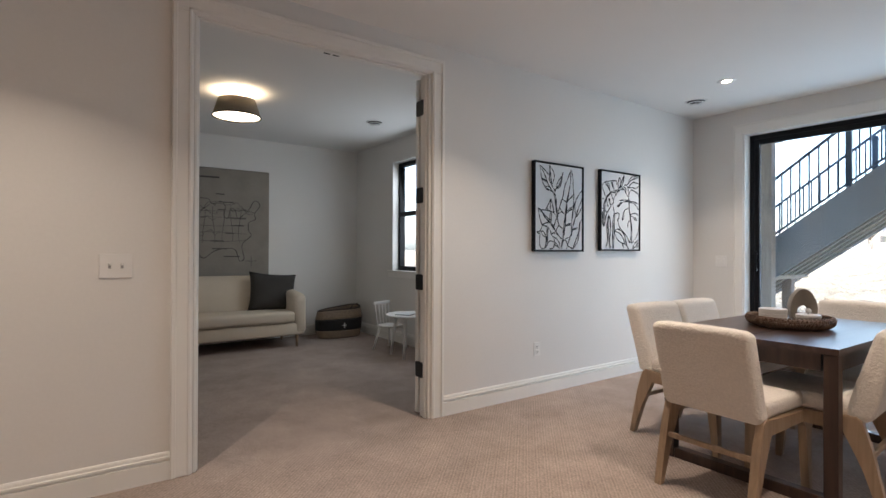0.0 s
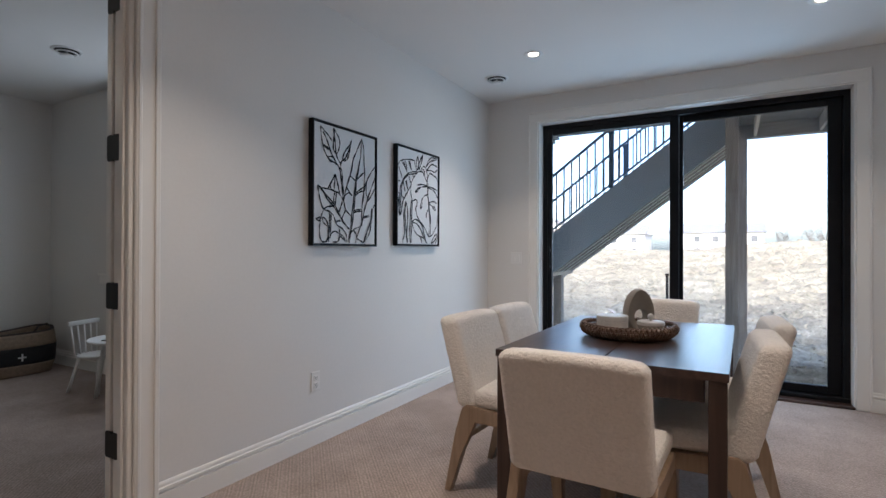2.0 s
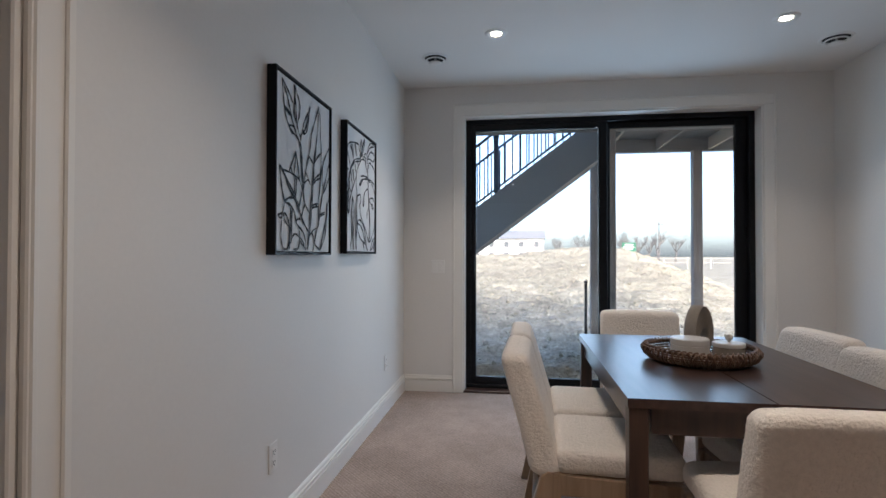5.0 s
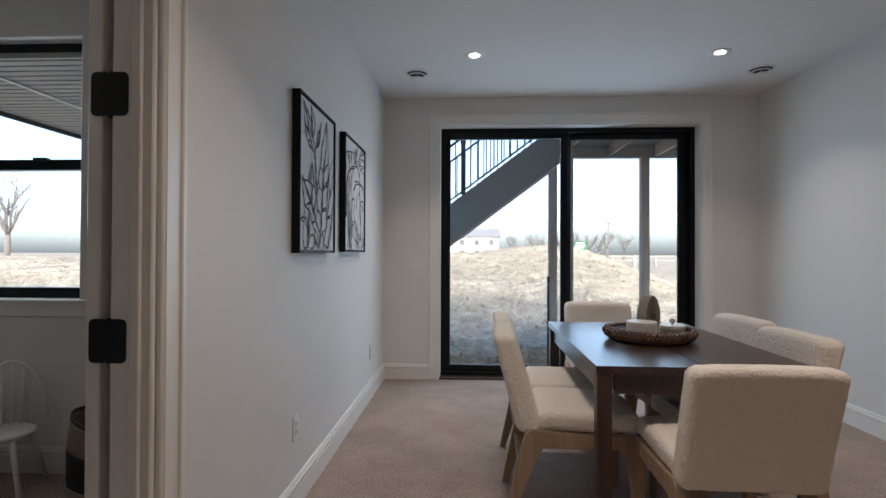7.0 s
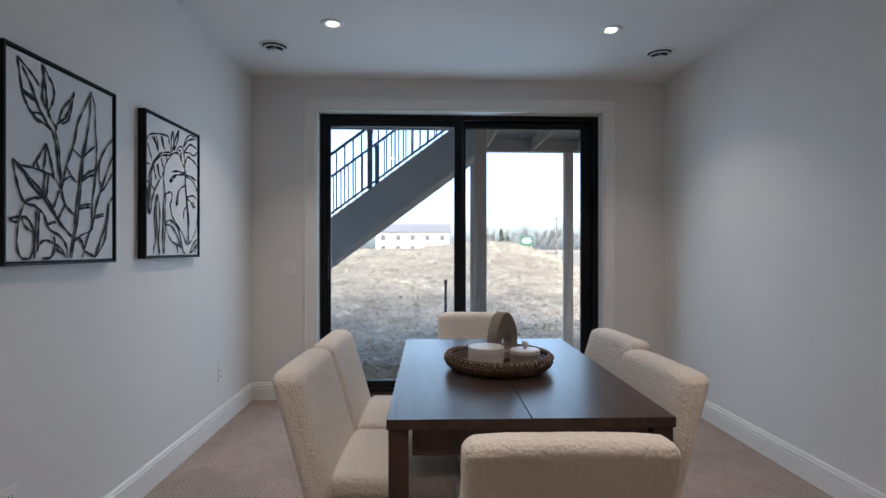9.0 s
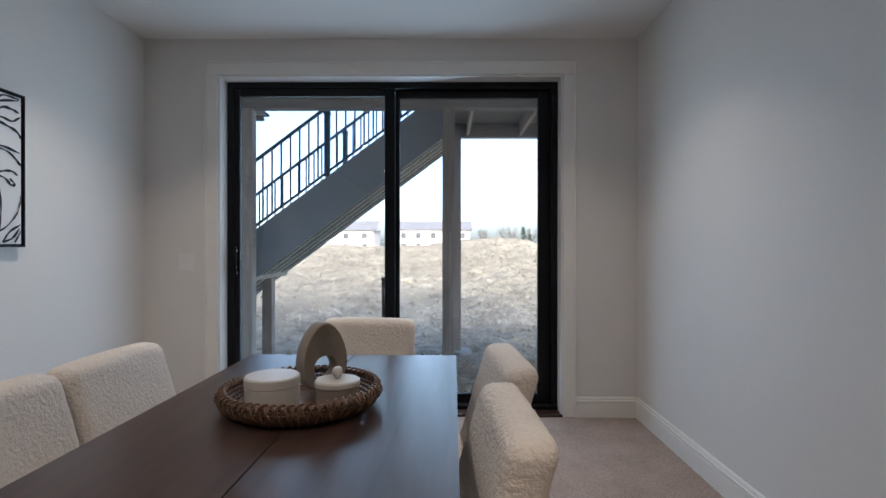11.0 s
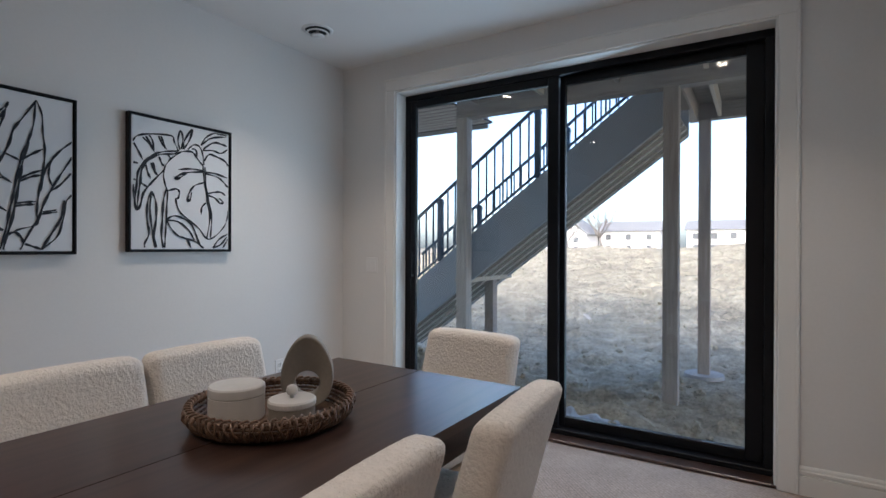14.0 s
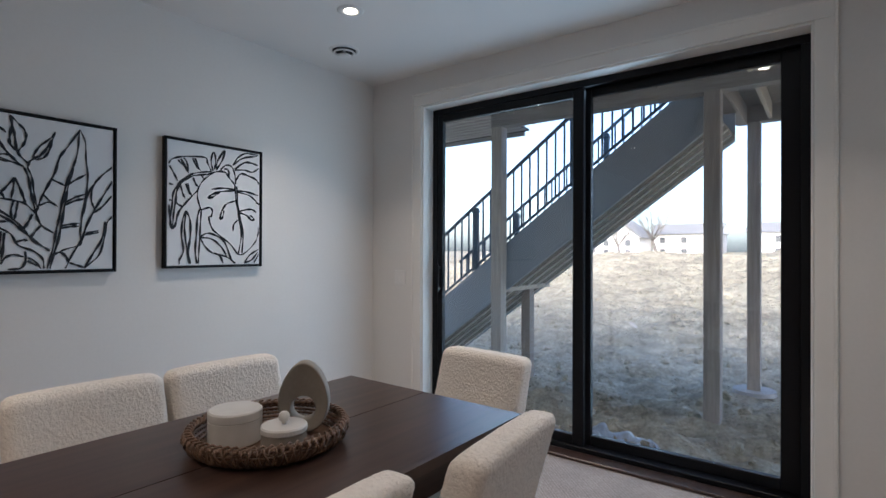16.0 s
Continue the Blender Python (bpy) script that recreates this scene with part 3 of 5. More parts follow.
def dining_chair():
    """Faces +x; the origin is on the floor under the back's top edge."""
    c = thing("dining_chair", "cream boucle dining chair on tapered oak legs", "chair", "chairs round the dining table")
    hw = 0.235
    bm = boucle((0.0, -hw, 0.405), (0.102, hw, 0.840), 0.034)
    for v in bm.verts:
        f = (0.840 - v.co.z) / 0.435
        v.co.x = v.co.x * (1 + 0.12 * f) + 0.115 * f
        v.co.z -= 0.010 * (v.co.y / hw) ** 4 * max(0.0, 1 - 2 * f) ** 2
    part("backrest", bm, FABRIC, c, smooth=True)
    bm = boucle((0.200, -hw + 0.003, 0.418), (0.635, hw - 0.003, 0.498), 0.030)
    for v in bm.verts:
        v.co.z += 0.012 * (1 - (v.co.y / hw) ** 2) * max(0.0, min(1.0, (v.co.z - 0.432) / 0.05))
    part("seat", bm, FABRIC, c, smooth=True)
    for s in (-1, 1):
        y0, y1 = s * (hw - 0.030), s * (hw + 0.006)
        lo, hi = min(y0, y1), max(y0, y1)
        # side rail running into the legs through rounded shoulders
        part("side_rail", prism([(0.165, 0.350), (0.590, 0.356), (0.628, 0.395), (0.618, 0.413), (0.270, 0.419), (0.200, 0.430), (0.172, 0.428), (0.150, 0.405)], "y", lo, hi, 0.005), OAK, c)
        part("rear_leg", prism([(0.052, 0.0), (0.086, 0.0), (0.150, 0.200), (0.222, 0.352), (0.215, 0.420), (0.172, 0.431), (0.148, 0.412), (0.115, 0.300)], "y", lo - 0.001, hi + 0.001, 0.005), OAK, c)
        part("front_leg", prism([(0.612, 0.0), (0.645, 0.0), (0.642, 0.385), (0.630, 0.408), (0.600, 0.414), (0.545, 0.400), (0.545, 0.358), (0.578, 0.330)], "y", lo - 0.001, hi + 0.001, 0.005), OAK, c)
    part("rear_stretcher", box((0.116, -hw + 0.03, 0.235), (0.138, hw - 0.03, 0.262), 0.004, 1), OAK, c)
    part("front_rail", box((0.605, -hw + 0.03, 0.360), (0.628, hw - 0.03, 0.410), 0.004, 1), OAK, c)
    return c


chair = dining_chair()
chair.matrix_world = pose(2.885, 1.736, 0, 0, 0, -2)
for x, y, a in ((3.765, 2.548, -93), (4.250, 2.525, -92), (3.690, 1.115, 93), (4.258, 1.055, 94), (5.150, 1.710, 175)):
    copy_thing(chair, pose(x, y, 0, 0, 0, a))

# ---- things on the dining table ----
TRX, TRY = 3.965, 1.735
tray = thing("rattan_tray", "round dark woven rattan tray on the table", "tray", m=pose(TRX, TRY, TZ) @ Matrix.Diagonal((0.93, 0.93, 0.93, 1)))
part("base", lathe([(0.0, 0.002), (0.195, 0.002), (0.200, 0.010), (0.0, 0.014)], 48), RATTAN, tray, smooth=True)
for k in range(6):
    r, z = (0.198, 0.208, 0.218, 0.226, 0.230, 0.226)[k], (0.010, 0.018, 0.028, 0.038, 0.049, 0.060)[k]
    part("hoop", tube([(r * math.cos(a), r * math.sin(a), z) for a in [2 * math.pi * i / 56 for i in range(57)]], 0.0045 if k < 5 else 0.007, seg=6), RATTAN, tray, smooth=True)
bm = bmesh.new()
rng = random.Random(4)
for i in range(132):
    a = 2 * math.pi * (i + 0.7 * rng.random()) / 132
    w = rng.uniform(0.01, 0.11) * (1 if i % 2 else -1)
    off, thick = rng.uniform(-0.004, 0.007), rng.uniform(0.0022, 0.0040)
    pts = []
    for k in range(7):
        f = k / 6
        r = 0.202 + 0.040 * math.sin(f * 2.1) + off * math.sin(6.2 * f)
        b = a + w * (f - 0.5)
        pts.append((r * math.cos(b), r * math.sin(b), 0.006 + 0.060 * f))
    add_tube(bm, pts, thick, seg=5)
for i in range(60):
    a = 2 * math.pi * i / 60
    pts = [((0.226 + 0.011 * math.cos(t)) * math.cos(a + 0.03 * t), (0.226 + 0.011 * math.cos(t)) * math.sin(a + 0.03 * t), 0.062 + 0.010 * math.sin(t)) for t in [1.05 * k for k in range(7)]]
    add_tube(bm, pts, 0.0038, seg=5)
part("weave", bm, RATTAN, tray, "crossed rattan canes", smooth=True)


def egg_ring():
    """An egg-shaped slab with a round hole, standing upright in the y-z plane."""
    n, bm = 56, bmesh.new()
    rings = []
    for x, s in ((-0.020, 0.90), (-0.028, 0.955), (-0.022, 0.99), (0.0, 1.0), (0.022, 0.99), (0.028, 0.955), (0.020, 0.90)):
        row = []
        for i in range(n):
            a = 2 * math.pi * i / n
            taper = 1 - 0.17 * math.sin(a)
            row.append(bm.verts.new((x, 0.073 * s * taper * math.cos(a), 0.106 + 0.104 * s * math.sin(a))))
        rings.append(row)
    holes = []
    for x, r in ((0.028, 0.040), (0.020, 0.0355), (0.0, 0.034), (-0.020, 0.0355), (-0.028, 0.040)):
        holes.append([bm.verts.new((x, r * math.cos(2 * math.pi * i / n), 0.075 + r * math.sin(2 * math.pi * i / n))) for i in range(n)])
    seq = rings + holes
    for a, b in zip(seq, seq[1:] + seq[:1]):
        for i in range(n):
            j = (i + 1) % n
            bm.faces.new((a[i], a[j], b[j], b[i]))
    return bm


egg = tagged(part("egg_sculpture", egg_ring(), STONE, None, "greige egg-shaped sculpture with round hole, in tray", True), category="sculpture")
egg.matrix_world = pose(4.063, 1.702, TZ + 0.014, 0, 0, 42)
canister_ob = thing("stone_block", "wide low white marble canister standing in the tray", "canister", m=pose(3.895, 1.795, TZ + 0.014))
part("body", lathe([(0.0, 0.0), (0.068, 0.0), (0.0726, 0.004), (0.0726, 0.064), (0.0, 0.064)], 128), MARBLE, canister_ob)
part("lid", lathe([(0.0, 0.0645), (0.0715, 0.0645), (0.073, 0.068), (0.073, 0.088), (0.069, 0.092), (0.0, 0.093)], 128), MARBLE, canister_ob)
jar = thing("lidded_jar", "small grey jar with white ball-knob lid, in tray", "jar", m=pose(3.938, 1.628, TZ + 0.014))
part("body", lathe([(0.0, 0.0), (0.056, 0.0), (0.059, 0.004), (0.059, 0.052), (0.0, 0.052)], 112), STONE, jar)
lid = part("lid", lathe([(0.0, 0.0525), (0.060, 0.0525), (0.062, 0.055), (0.062, 0.066), (0.058, 0.070), (0.0, 0.071)], 40), MARBLE, jar, "white marble lid")
part("knob", lathe([(0.0, 0.070), (0.006, 0.070), (0.006, 0.077), (0.012, 0.080), (0.0155, 0.090), (0.012, 0.100), (0.006, 0.104), (0.0, 0.105)], 24), MARBLE, lid, smooth=True)


# ---- pictures ----
def stroke(bm, pts, w, z):
    """A brush line of width w through 2D points, flat on the canvas."""
    p = [Vector((a, b)) for a, b in pts]
    rows = []
    for i, q in enumerate(p):
        d = (p[min(i + 1, len(p) - 1)] - p[max(i - 1, 0)])
        if d.length < 1e-6:
            d = Vector((1, 0))
        d.normalize()
        k = w * (0.72 + 0.28 * math.sin(i * 0.9 + len(p)) + (0.25 if 0.2 < i / len(p) < 0.8 else 0))
        s = Vector((-d.y, d.x)) * k / 2
        rows.append((bm.verts.new((q.x + s.x, -z, q.y + s.y)), bm.verts.new((q.x - s.x, -z, q.y - s.y))))
    for a, b in zip(rows, rows[1:]):
        bm.faces.new((a[0], b[0], b[1], a[1]))


def flow(pts, n=6):
    """A smooth line through its points."""
    p = [Vector(q) for q in pts]
    p = [p[0] * 2 - p[1]] + p + [p[-1] * 2 - p[-2]]
    out = []
    for a, b, c, d in zip(p, p[1:], p[2:], p[3:]):
        for i in range(n):
            t = i / n
            out.append(0.5 * (2 * b + (c - a) * t + (2 * a - 5 * b + 4 * c - d) * t * t + (3 * b - a - 3 * c + d) * t ** 3))
    return out + [p[-2]]


class Drawing:
    def __init__(self, w, h, width):
        self.w, self.h, self.width, self.lift, self.strokes = w, h, width, 0.0015, []

    def line(self, *pts):
        """One brush stroke; points run from 0 to 1 across and up the canvas."""
        self.lift += 0.00002
        e = self.width * 0.6
        keep = [(min(max(q.x * self.w, e), self.w - e), min(max(q.y * self.h, e), self.h - e)) for q in flow(pts)]
        bm = bmesh.new()
        stroke(bm, keep, self.width * (0.85 + 0.3 * ((len(self.strokes) * 7) % 5) / 5), self.lift)
        self.strokes.append(bm)


def flower_picture():
    a = Drawing(0.583, 0.717, 0.0104)
    a.line((0.081, 0.975), (0.096, 0.907), (0.120, 0.816), (0.152, 0.765), (0.193, 0.729), (0.261, 0.702), (0.332, 0.689))
    a.line((0.081, 0.975), (0.152, 0.941), (0.210, 0.911), (0.256, 0.877))
    a.line((0.117, 0.937), (0.169, 0.886), (0.210, 0.827), (0.244, 0.774), (0.305, 0.715), (0.359, 0.673))
    a.line((0.120, 0.826), (0.169, 0.817), (0.215, 0.803))
    a.line((0.128, 0.815), (0.177, 0.802), (0.219, 0.792))
    a.line((0.193, 0.729), (0.244, 0.739), (0.279, 0.735))
    a.line((0.202, 0.721), (0.227, 0.700), (0.288, 0.696), (0.368, 0.674))
    a.line((0.279, 0.994), (0.288, 0.925), (0.279, 0.862), (0.279, 0.811), (0.314, 0.778), (0.337, 0.762))
    a.line((0.279, 0.994), (0.327, 0.950), (0.368, 0.913), (0.381, 0.864), (0.359, 0.807), (0.327, 0.765))
    a.line((0.284, 0.990), (0.298, 0.917), (0.309, 0.858), (0.319, 0.789), (0.341, 0.742), (0.391, 0.699))
    a.line((0.572, 0.926), (0.542, 0.883), (0.472, 0.820), (0.438, 0.771), (0.430, 0.737), (0.453, 0.726))
    a.line((0.572, 0.926), (0.552, 0.869), (0.532, 0.799), (0.502, 0.750), (0.453, 0.726))
    a.line((0.548, 0.868), (0.512, 0.806), (0.472, 0.756), (0.438, 0.739))
    a.line((0.443, 0.738), (0.406, 0.712), (0.391, 0.667))
    a.line((0.368, 0.669), (0.396, 0.606), (0.411, 0.524), (0.430, 0.441), (0.443, 0.384))
    a.line((0.391, 0.667), (0.419, 0.609), (0.430, 0.526), (0.445, 0.443), (0.463, 0.397))
    a.line((0.309, 0.597), (0.261, 0.535), (0.219, 0.489), (0.198, 0.457))
    a.line((0.309, 0.597), (0.341, 0.535), (0.368, 0.466), (0.378, 0.436))
    a.line((0.305, 0.592), (0.302, 0.530), (0.288, 0.457))
    a.line((0.227, 0.495), (0.253, 0.453))
    a.line((0.045, 0.480), (0.104, 0.461), (0.202, 0.458), (0.305, 0.449), (0.378, 0.431), (0.443, 0.374))
    a.line((0.045, 0.480), (0.065, 0.413), (0.088, 0.349), (0.133, 0.284), (0.219, 0.270), (0.270, 0.243))
    a.line((0.065, 0.471), (0.136, 0.421), (0.202, 0.363), (0.288, 0.315), (0.359, 0.258), (0.434, 0.198), (0.532, 0.126))
    a.line((0.081, 0.468), (0.185, 0.401), (0.305, 0.326), (0.396, 0.239))
    a.line((0.136, 0.285), (0.202, 0.309), (0.279, 0.314))
    a.line((0.305, 0.449), (0.288, 0.386), (0.296, 0.316))
    a.line((0.330, 0.441), (0.318, 0.368), (0.309, 0.322))
    a.line((0.424, 0.367), (0.396, 0.312), (0.359, 0.258))
    a.line((0.219, 0.270), (0.288, 0.234), (0.332, 0.164), (0.434, 0.124), (0.492, 0.072), (0.502, 0.002))
    a.line((0.750, 0.970), (0.656, 0.835), (0.603, 0.758), (0.572, 0.654), (0.522, 0.559), (0.482, 0.479), (0.463, 0.423))
    a.line((0.750, 0.970), (0.788, 0.884), (0.793, 0.769), (0.807, 0.666), (0.800, 0.549), (0.777, 0.431), (0.761, 0.326), (0.754, 0.233), (0.766, 0.199), (0.743, 0.164), (0.635, 0.133), (0.576, 0.099))
    a.line((0.743, 0.955), (0.732, 0.815), (0.699, 0.707), (0.656, 0.599), (0.624, 0.461), (0.603, 0.349), (0.582, 0.259), (0.562, 0.148), (0.522, 0.001))
    a.line((0.703, 0.697), (0.664, 0.567), (0.641, 0.441), (0.620, 0.316), (0.595, 0.193), (0.558, 0.072), (0.542, 0.001))
    a.line((0.548, 0.606), (0.593, 0.591), (0.645, 0.570))
    a.line((0.656, 0.577), (0.721, 0.620), (0.793, 0.662))
    a.line((0.492, 0.501), (0.542, 0.458), (0.593, 0.425))
    a.line((0.645, 0.458), (0.710, 0.493), (0.788, 0.525))
    a.line((0.645, 0.441), (0.721, 0.476), (0.784, 0.492))
    a.line((0.614, 0.296), (0.677, 0.309), (0.748, 0.318))
    a.line((0.618, 0.281), (0.688, 0.294), (0.743, 0.299))
    a.line((0.463, 0.423), (0.532, 0.452), (0.589, 0.430))
    a.line((0.463, 0.423), (0.449, 0.369), (0.482, 0.297), (0.562, 0.247))
    a.line((0.482, 0.297), (0.434, 0.241), (0.415, 0.203), (0.472, 0.168), (0.542, 0.126))
    a.line((1.000, 0.738), (0.918, 0.671), (0.858, 0.603), (0.811, 0.527), (0.777, 0.385))
    a.line((1.000, 0.634), (0.930, 0.529), (0.858, 0.415), (0.800, 0.305), (0.766, 0.211), (0.699, 0.106), (0.645, -0.001))
    a.line((0.870, 0.629), (0.839, 0.554), (0.835, 0.483), (0.858, 0.426))
    a.line((0.992, 0.524), (0.918, 0.444), (0.846, 0.390))
    a.line((0.943, 0.338), (0.918, 0.216), (0.858, 0.120), (0.788, 0.015))
    a.line((1.000, 0.378), (0.955, 0.326), (0.935, 0.217), (0.894, 0.097), (0.788, 0.009))
    a.line((0.677, 0.044), (0.732, 0.027), (0.788, 0.009))
    a.line((0.788, 0.238), (0.894, 0.258))
    a.line((0.793, 0.250), (0.889, 0.271))
    a.line((0.572, 0.105), (0.614, 0.116), (0.656, 0.083), (0.667, 0.050))
    a.line((0.133, 0.280), (0.096, 0.215), (0.076, 0.128), (0.081, 0.051), (0.120, 0.008), (0.169, 0.008), (0.202, 0.061), (0.205, 0.130), (0.177, 0.189), (0.136, 0.212), (0.112, 0.206), (0.136, 0.168), (0.193, 0.140))
    a.line((0.019, 0.197), (0.065, 0.208), (0.096, 0.210))
    a.line((0.019, 0.197), (0.057, 0.184), (0.096, 0.191))
    a.line((0.227, 0.251), (0.219, 0.160), (0.210, 0.071), (0.210, 0.006))
    a.line((0.248, 0.242), (0.242, 0.161), (0.230, 0.061))
    a.line((0.227, 0.041), (0.253, 0.081), (0.305, 0.102), (0.368, 0.087))
    a.line((0.378, 0.123), (0.381, 0.061), (0.350, 0.014), (0.270, 0.008))
    a.line((0.396, 0.082), (0.443, 0.056), (0.482, 0.007))
    a.line((0.392, 0.061), (0.453, 0.029))
    a.line((0.323, 0.184), (0.368, 0.196), (0.396, 0.192))
    return a.strokes


def heart_leaf_picture():
    a = Drawing(0.583, 0.717, 0.0114)
    a.line((0.006, 0.807), (0.047, 0.849), (0.154, 0.879), (0.365, 0.898), (0.397, 0.854), (0.439, 0.786))
    a.line((0.439, 0.786), (0.293, 0.762), (0.193, 0.725), (0.105, 0.656), (0.053, 0.575), (0.042, 0.483), (0.028, 0.361), (0.042, 0.293))
    a.line((0.397, 0.758), (0.253, 0.733), (0.154, 0.683), (0.091, 0.609), (0.076, 0.516), (0.057, 0.408), (0.047, 0.301))
    a.line((0.095, 0.846), (0.163, 0.799), (0.203, 0.749))
    a.line((0.124, 0.857), (0.193, 0.779))
    a.line((0.154, 0.868), (0.183, 0.840), (0.203, 0.764))
    a.line((0.243, 0.877), (0.273, 0.826), (0.324, 0.783))
    a.line((0.267, 0.880), (0.308, 0.790))
    a.line((0.015, 0.793), (0.057, 0.736), (0.095, 0.678))
    a.line((0.009, 0.648), (0.053, 0.644))
    a.line((0.013, 0.520), (0.038, 0.517))
    a.line((0.124, 0.642), (0.144, 0.582), (0.169, 0.540))
    a.line((0.173, 0.661), (0.203, 0.601), (0.237, 0.569))
    a.line((0.193, 0.666), (0.217, 0.586))
    a.line((0.249, 0.717), (0.273, 0.669), (0.298, 0.647))
    a.line((0.334, 0.745), (0.365, 0.711))
    a.line((0.066, 0.508), (0.105, 0.487), (0.144, 0.470))
    a.line((0.013, 0.482), (0.019, 0.376), (0.042, 0.293), (0.076, 0.332), (0.105, 0.425), (0.183, 0.514), (0.293, 0.615))
    a.line((0.455, 0.795), (0.434, 0.873), (0.460, 0.953), (0.485, 0.895), (0.470, 0.805))
    a.line((0.492, 0.807), (0.502, 0.880), (0.585, 0.984), (0.556, 0.894), (0.492, 0.807))
    a.line((0.678, 0.865), (0.734, 0.937), (0.838, 0.991), (0.981, 0.994))
    a.line((0.678, 0.865), (0.792, 0.940), (0.969, 0.979))
    a.line((0.700, 0.834), (0.815, 0.904), (0.909, 0.908), (0.976, 0.895))
    a.line((0.700, 0.826), (0.815, 0.837), (0.909, 0.828), (0.988, 0.870))
    a.line((0.397, 0.758), (0.502, 0.792), (0.589, 0.795), (0.633, 0.754), (0.696, 0.701))
    a.line((0.535, 0.811), (0.600, 0.858), (0.667, 0.848), (0.700, 0.785), (0.712, 0.703))
    a.line((0.578, 0.823), (0.622, 0.819), (0.638, 0.763))
    a.line((0.712, 0.736), (0.769, 0.799), (0.862, 0.790), (0.957, 0.764), (0.995, 0.725))
    a.line((0.700, 0.702), (0.712, 0.587), (0.734, 0.488), (0.757, 0.373), (0.780, 0.256), (0.746, 0.089))
    a.line((0.723, 0.687), (0.737, 0.522), (0.766, 0.406), (0.801, 0.257), (0.787, 0.097))
    a.line((0.460, 0.776), (0.365, 0.716), (0.304, 0.640), (0.293, 0.560), (0.318, 0.483), (0.334, 0.460), (0.417, 0.480), (0.449, 0.458), (0.439, 0.409), (0.413, 0.392), (0.449, 0.305), (0.524, 0.251), (0.656, 0.171), (0.746, 0.086), (0.838, 0.106), (0.945, 0.192), (0.981, 0.261), (0.995, 0.330))
    a.line((0.700, 0.655), (0.567, 0.656), (0.439, 0.637))
    a.line((0.700, 0.644), (0.546, 0.625), (0.449, 0.594), (0.407, 0.559), (0.449, 0.570), (0.524, 0.615))
    a.line((0.712, 0.557), (0.611, 0.523), (0.556, 0.463), (0.535, 0.389), (0.563, 0.406), (0.578, 0.464))
    a.line((0.723, 0.645), (0.838, 0.645), (0.981, 0.621))
    a.line((0.723, 0.634), (0.862, 0.618), (0.945, 0.576), (0.995, 0.536), (0.957, 0.559))
    a.line((0.746, 0.464), (0.838, 0.485), (0.909, 0.489), (0.961, 0.466))
    a.line((0.746, 0.455), (0.838, 0.435), (0.897, 0.395), (0.933, 0.405), (0.885, 0.437))
    a.line((0.734, 0.388), (0.689, 0.345), (0.682, 0.287))
    a.line((0.318, 0.467), (0.293, 0.387), (0.283, 0.245), (0.273, 0.120), (0.289, 0.010))
    a.line((0.334, 0.460), (0.324, 0.341), (0.318, 0.215), (0.310, 0.104), (0.304, 0.009))
    a.line((0.177, 0.444), (0.144, 0.366), (0.134, 0.242), (0.154, 0.119), (0.115, 0.042), (0.115, 0.011))
    a.line((0.177, 0.444), (0.217, 0.368), (0.223, 0.244), (0.203, 0.119), (0.223, 0.010))
    a.line((0.177, 0.429), (0.163, 0.305), (0.183, 0.150), (0.209, 0.010))
    a.line((0.318, 0.230), (0.397, 0.264), (0.502, 0.242), (0.589, 0.187), (0.656, 0.056), (0.712, 0.006))
    a.line((0.318, 0.230), (0.376, 0.152), (0.460, 0.097), (0.611, 0.064), (0.700, 0.009))
    a.line((0.318, 0.227), (0.439, 0.217), (0.546, 0.154), (0.611, 0.069))
    a.line((0.470, 0.097), (0.535, 0.072), (0.572, 0.007))
    a.line((0.815, 0.008), (0.885, 0.081), (0.995, 0.132))
    a.line((0.815, 0.008), (0.909, 0.038), (0.981, 0.106))
    a.line((0.933, 0.007), (0.995, 0.089))
    return a.strokes


def picture(x, z, ink, label):
    w, h = 0.618, 0.752
    p = thing("framed_picture", label, "picture", "pair of leaf pictures", pose(x, YN, z))
    for lo, hi in (((0, -0.040, 0), (0.010, 0.0, h)), ((w - 0.010, -0.040, 0), (w, 0.0, h)), ((0.010, -0.040, 0), (w - 0.010, 0.0, 0.010)), ((0.010, -0.040, h - 0.010), (w - 0.010, 0.0, h))):
        part("frame", box(lo, hi, 0.0015, 1), BLACK, p, "slim black frame strip")
    part("canvas", box((0.015, -0.031, 0.015), (w - 0.015, -0.006, h - 0.015), 0.002, 1), CANVAS, p)
    part("backing", box((0.010, -0.006, 0.010), (w - 0.010, -0.001, h - 0.010)), BLACK, p)
    for bm in ink:
        o = part("brush_stroke", bm, INK, p)
        o.location = (0.0175, -0.0315, 0.0175)


picture(3.575, 1.187, flower_picture(), "black-framed canvas with brush-drawn bud and tall leaves")
picture(4.436, 1.196, heart_leaf_picture(), "black-framed canvas with brush-drawn palm and heart-shaped leaf")


# ---- switches and outlets ----
def outlet(x, z):
    o = thing("wall_outlet", "white duplex wall outlet low on the wall", "outlet", "duplex wall outlets", pose(x, YN, z))
    part("plate", box((-0.036, -0.006, -0.058), (0.036, 0.0, 0.058), 0.003, 2), PLASTIC, o)
    for s in (-1, 1):
        f = part("socket", box((-0.017, -0.009, s * 0.021 - 0.016), (0.017, -0.005, s * 0.021 + 0.016), 0.002, 1), PLASTIC, o)
        for q in (-1, 1):
            part("slot", box((q * 0.007 - 0.0015, -0.0094, s * 0.021 - 0.004), (q * 0.007 + 0.0015, -0.0085, s * 0.021 + 0.008)), SLOT, f)
        part("slot", box((-0.003, -0.0094, s * 0.021 - 0.012), (0.003, -0.0085, s * 0.021 - 0.007)), SLOT, f)


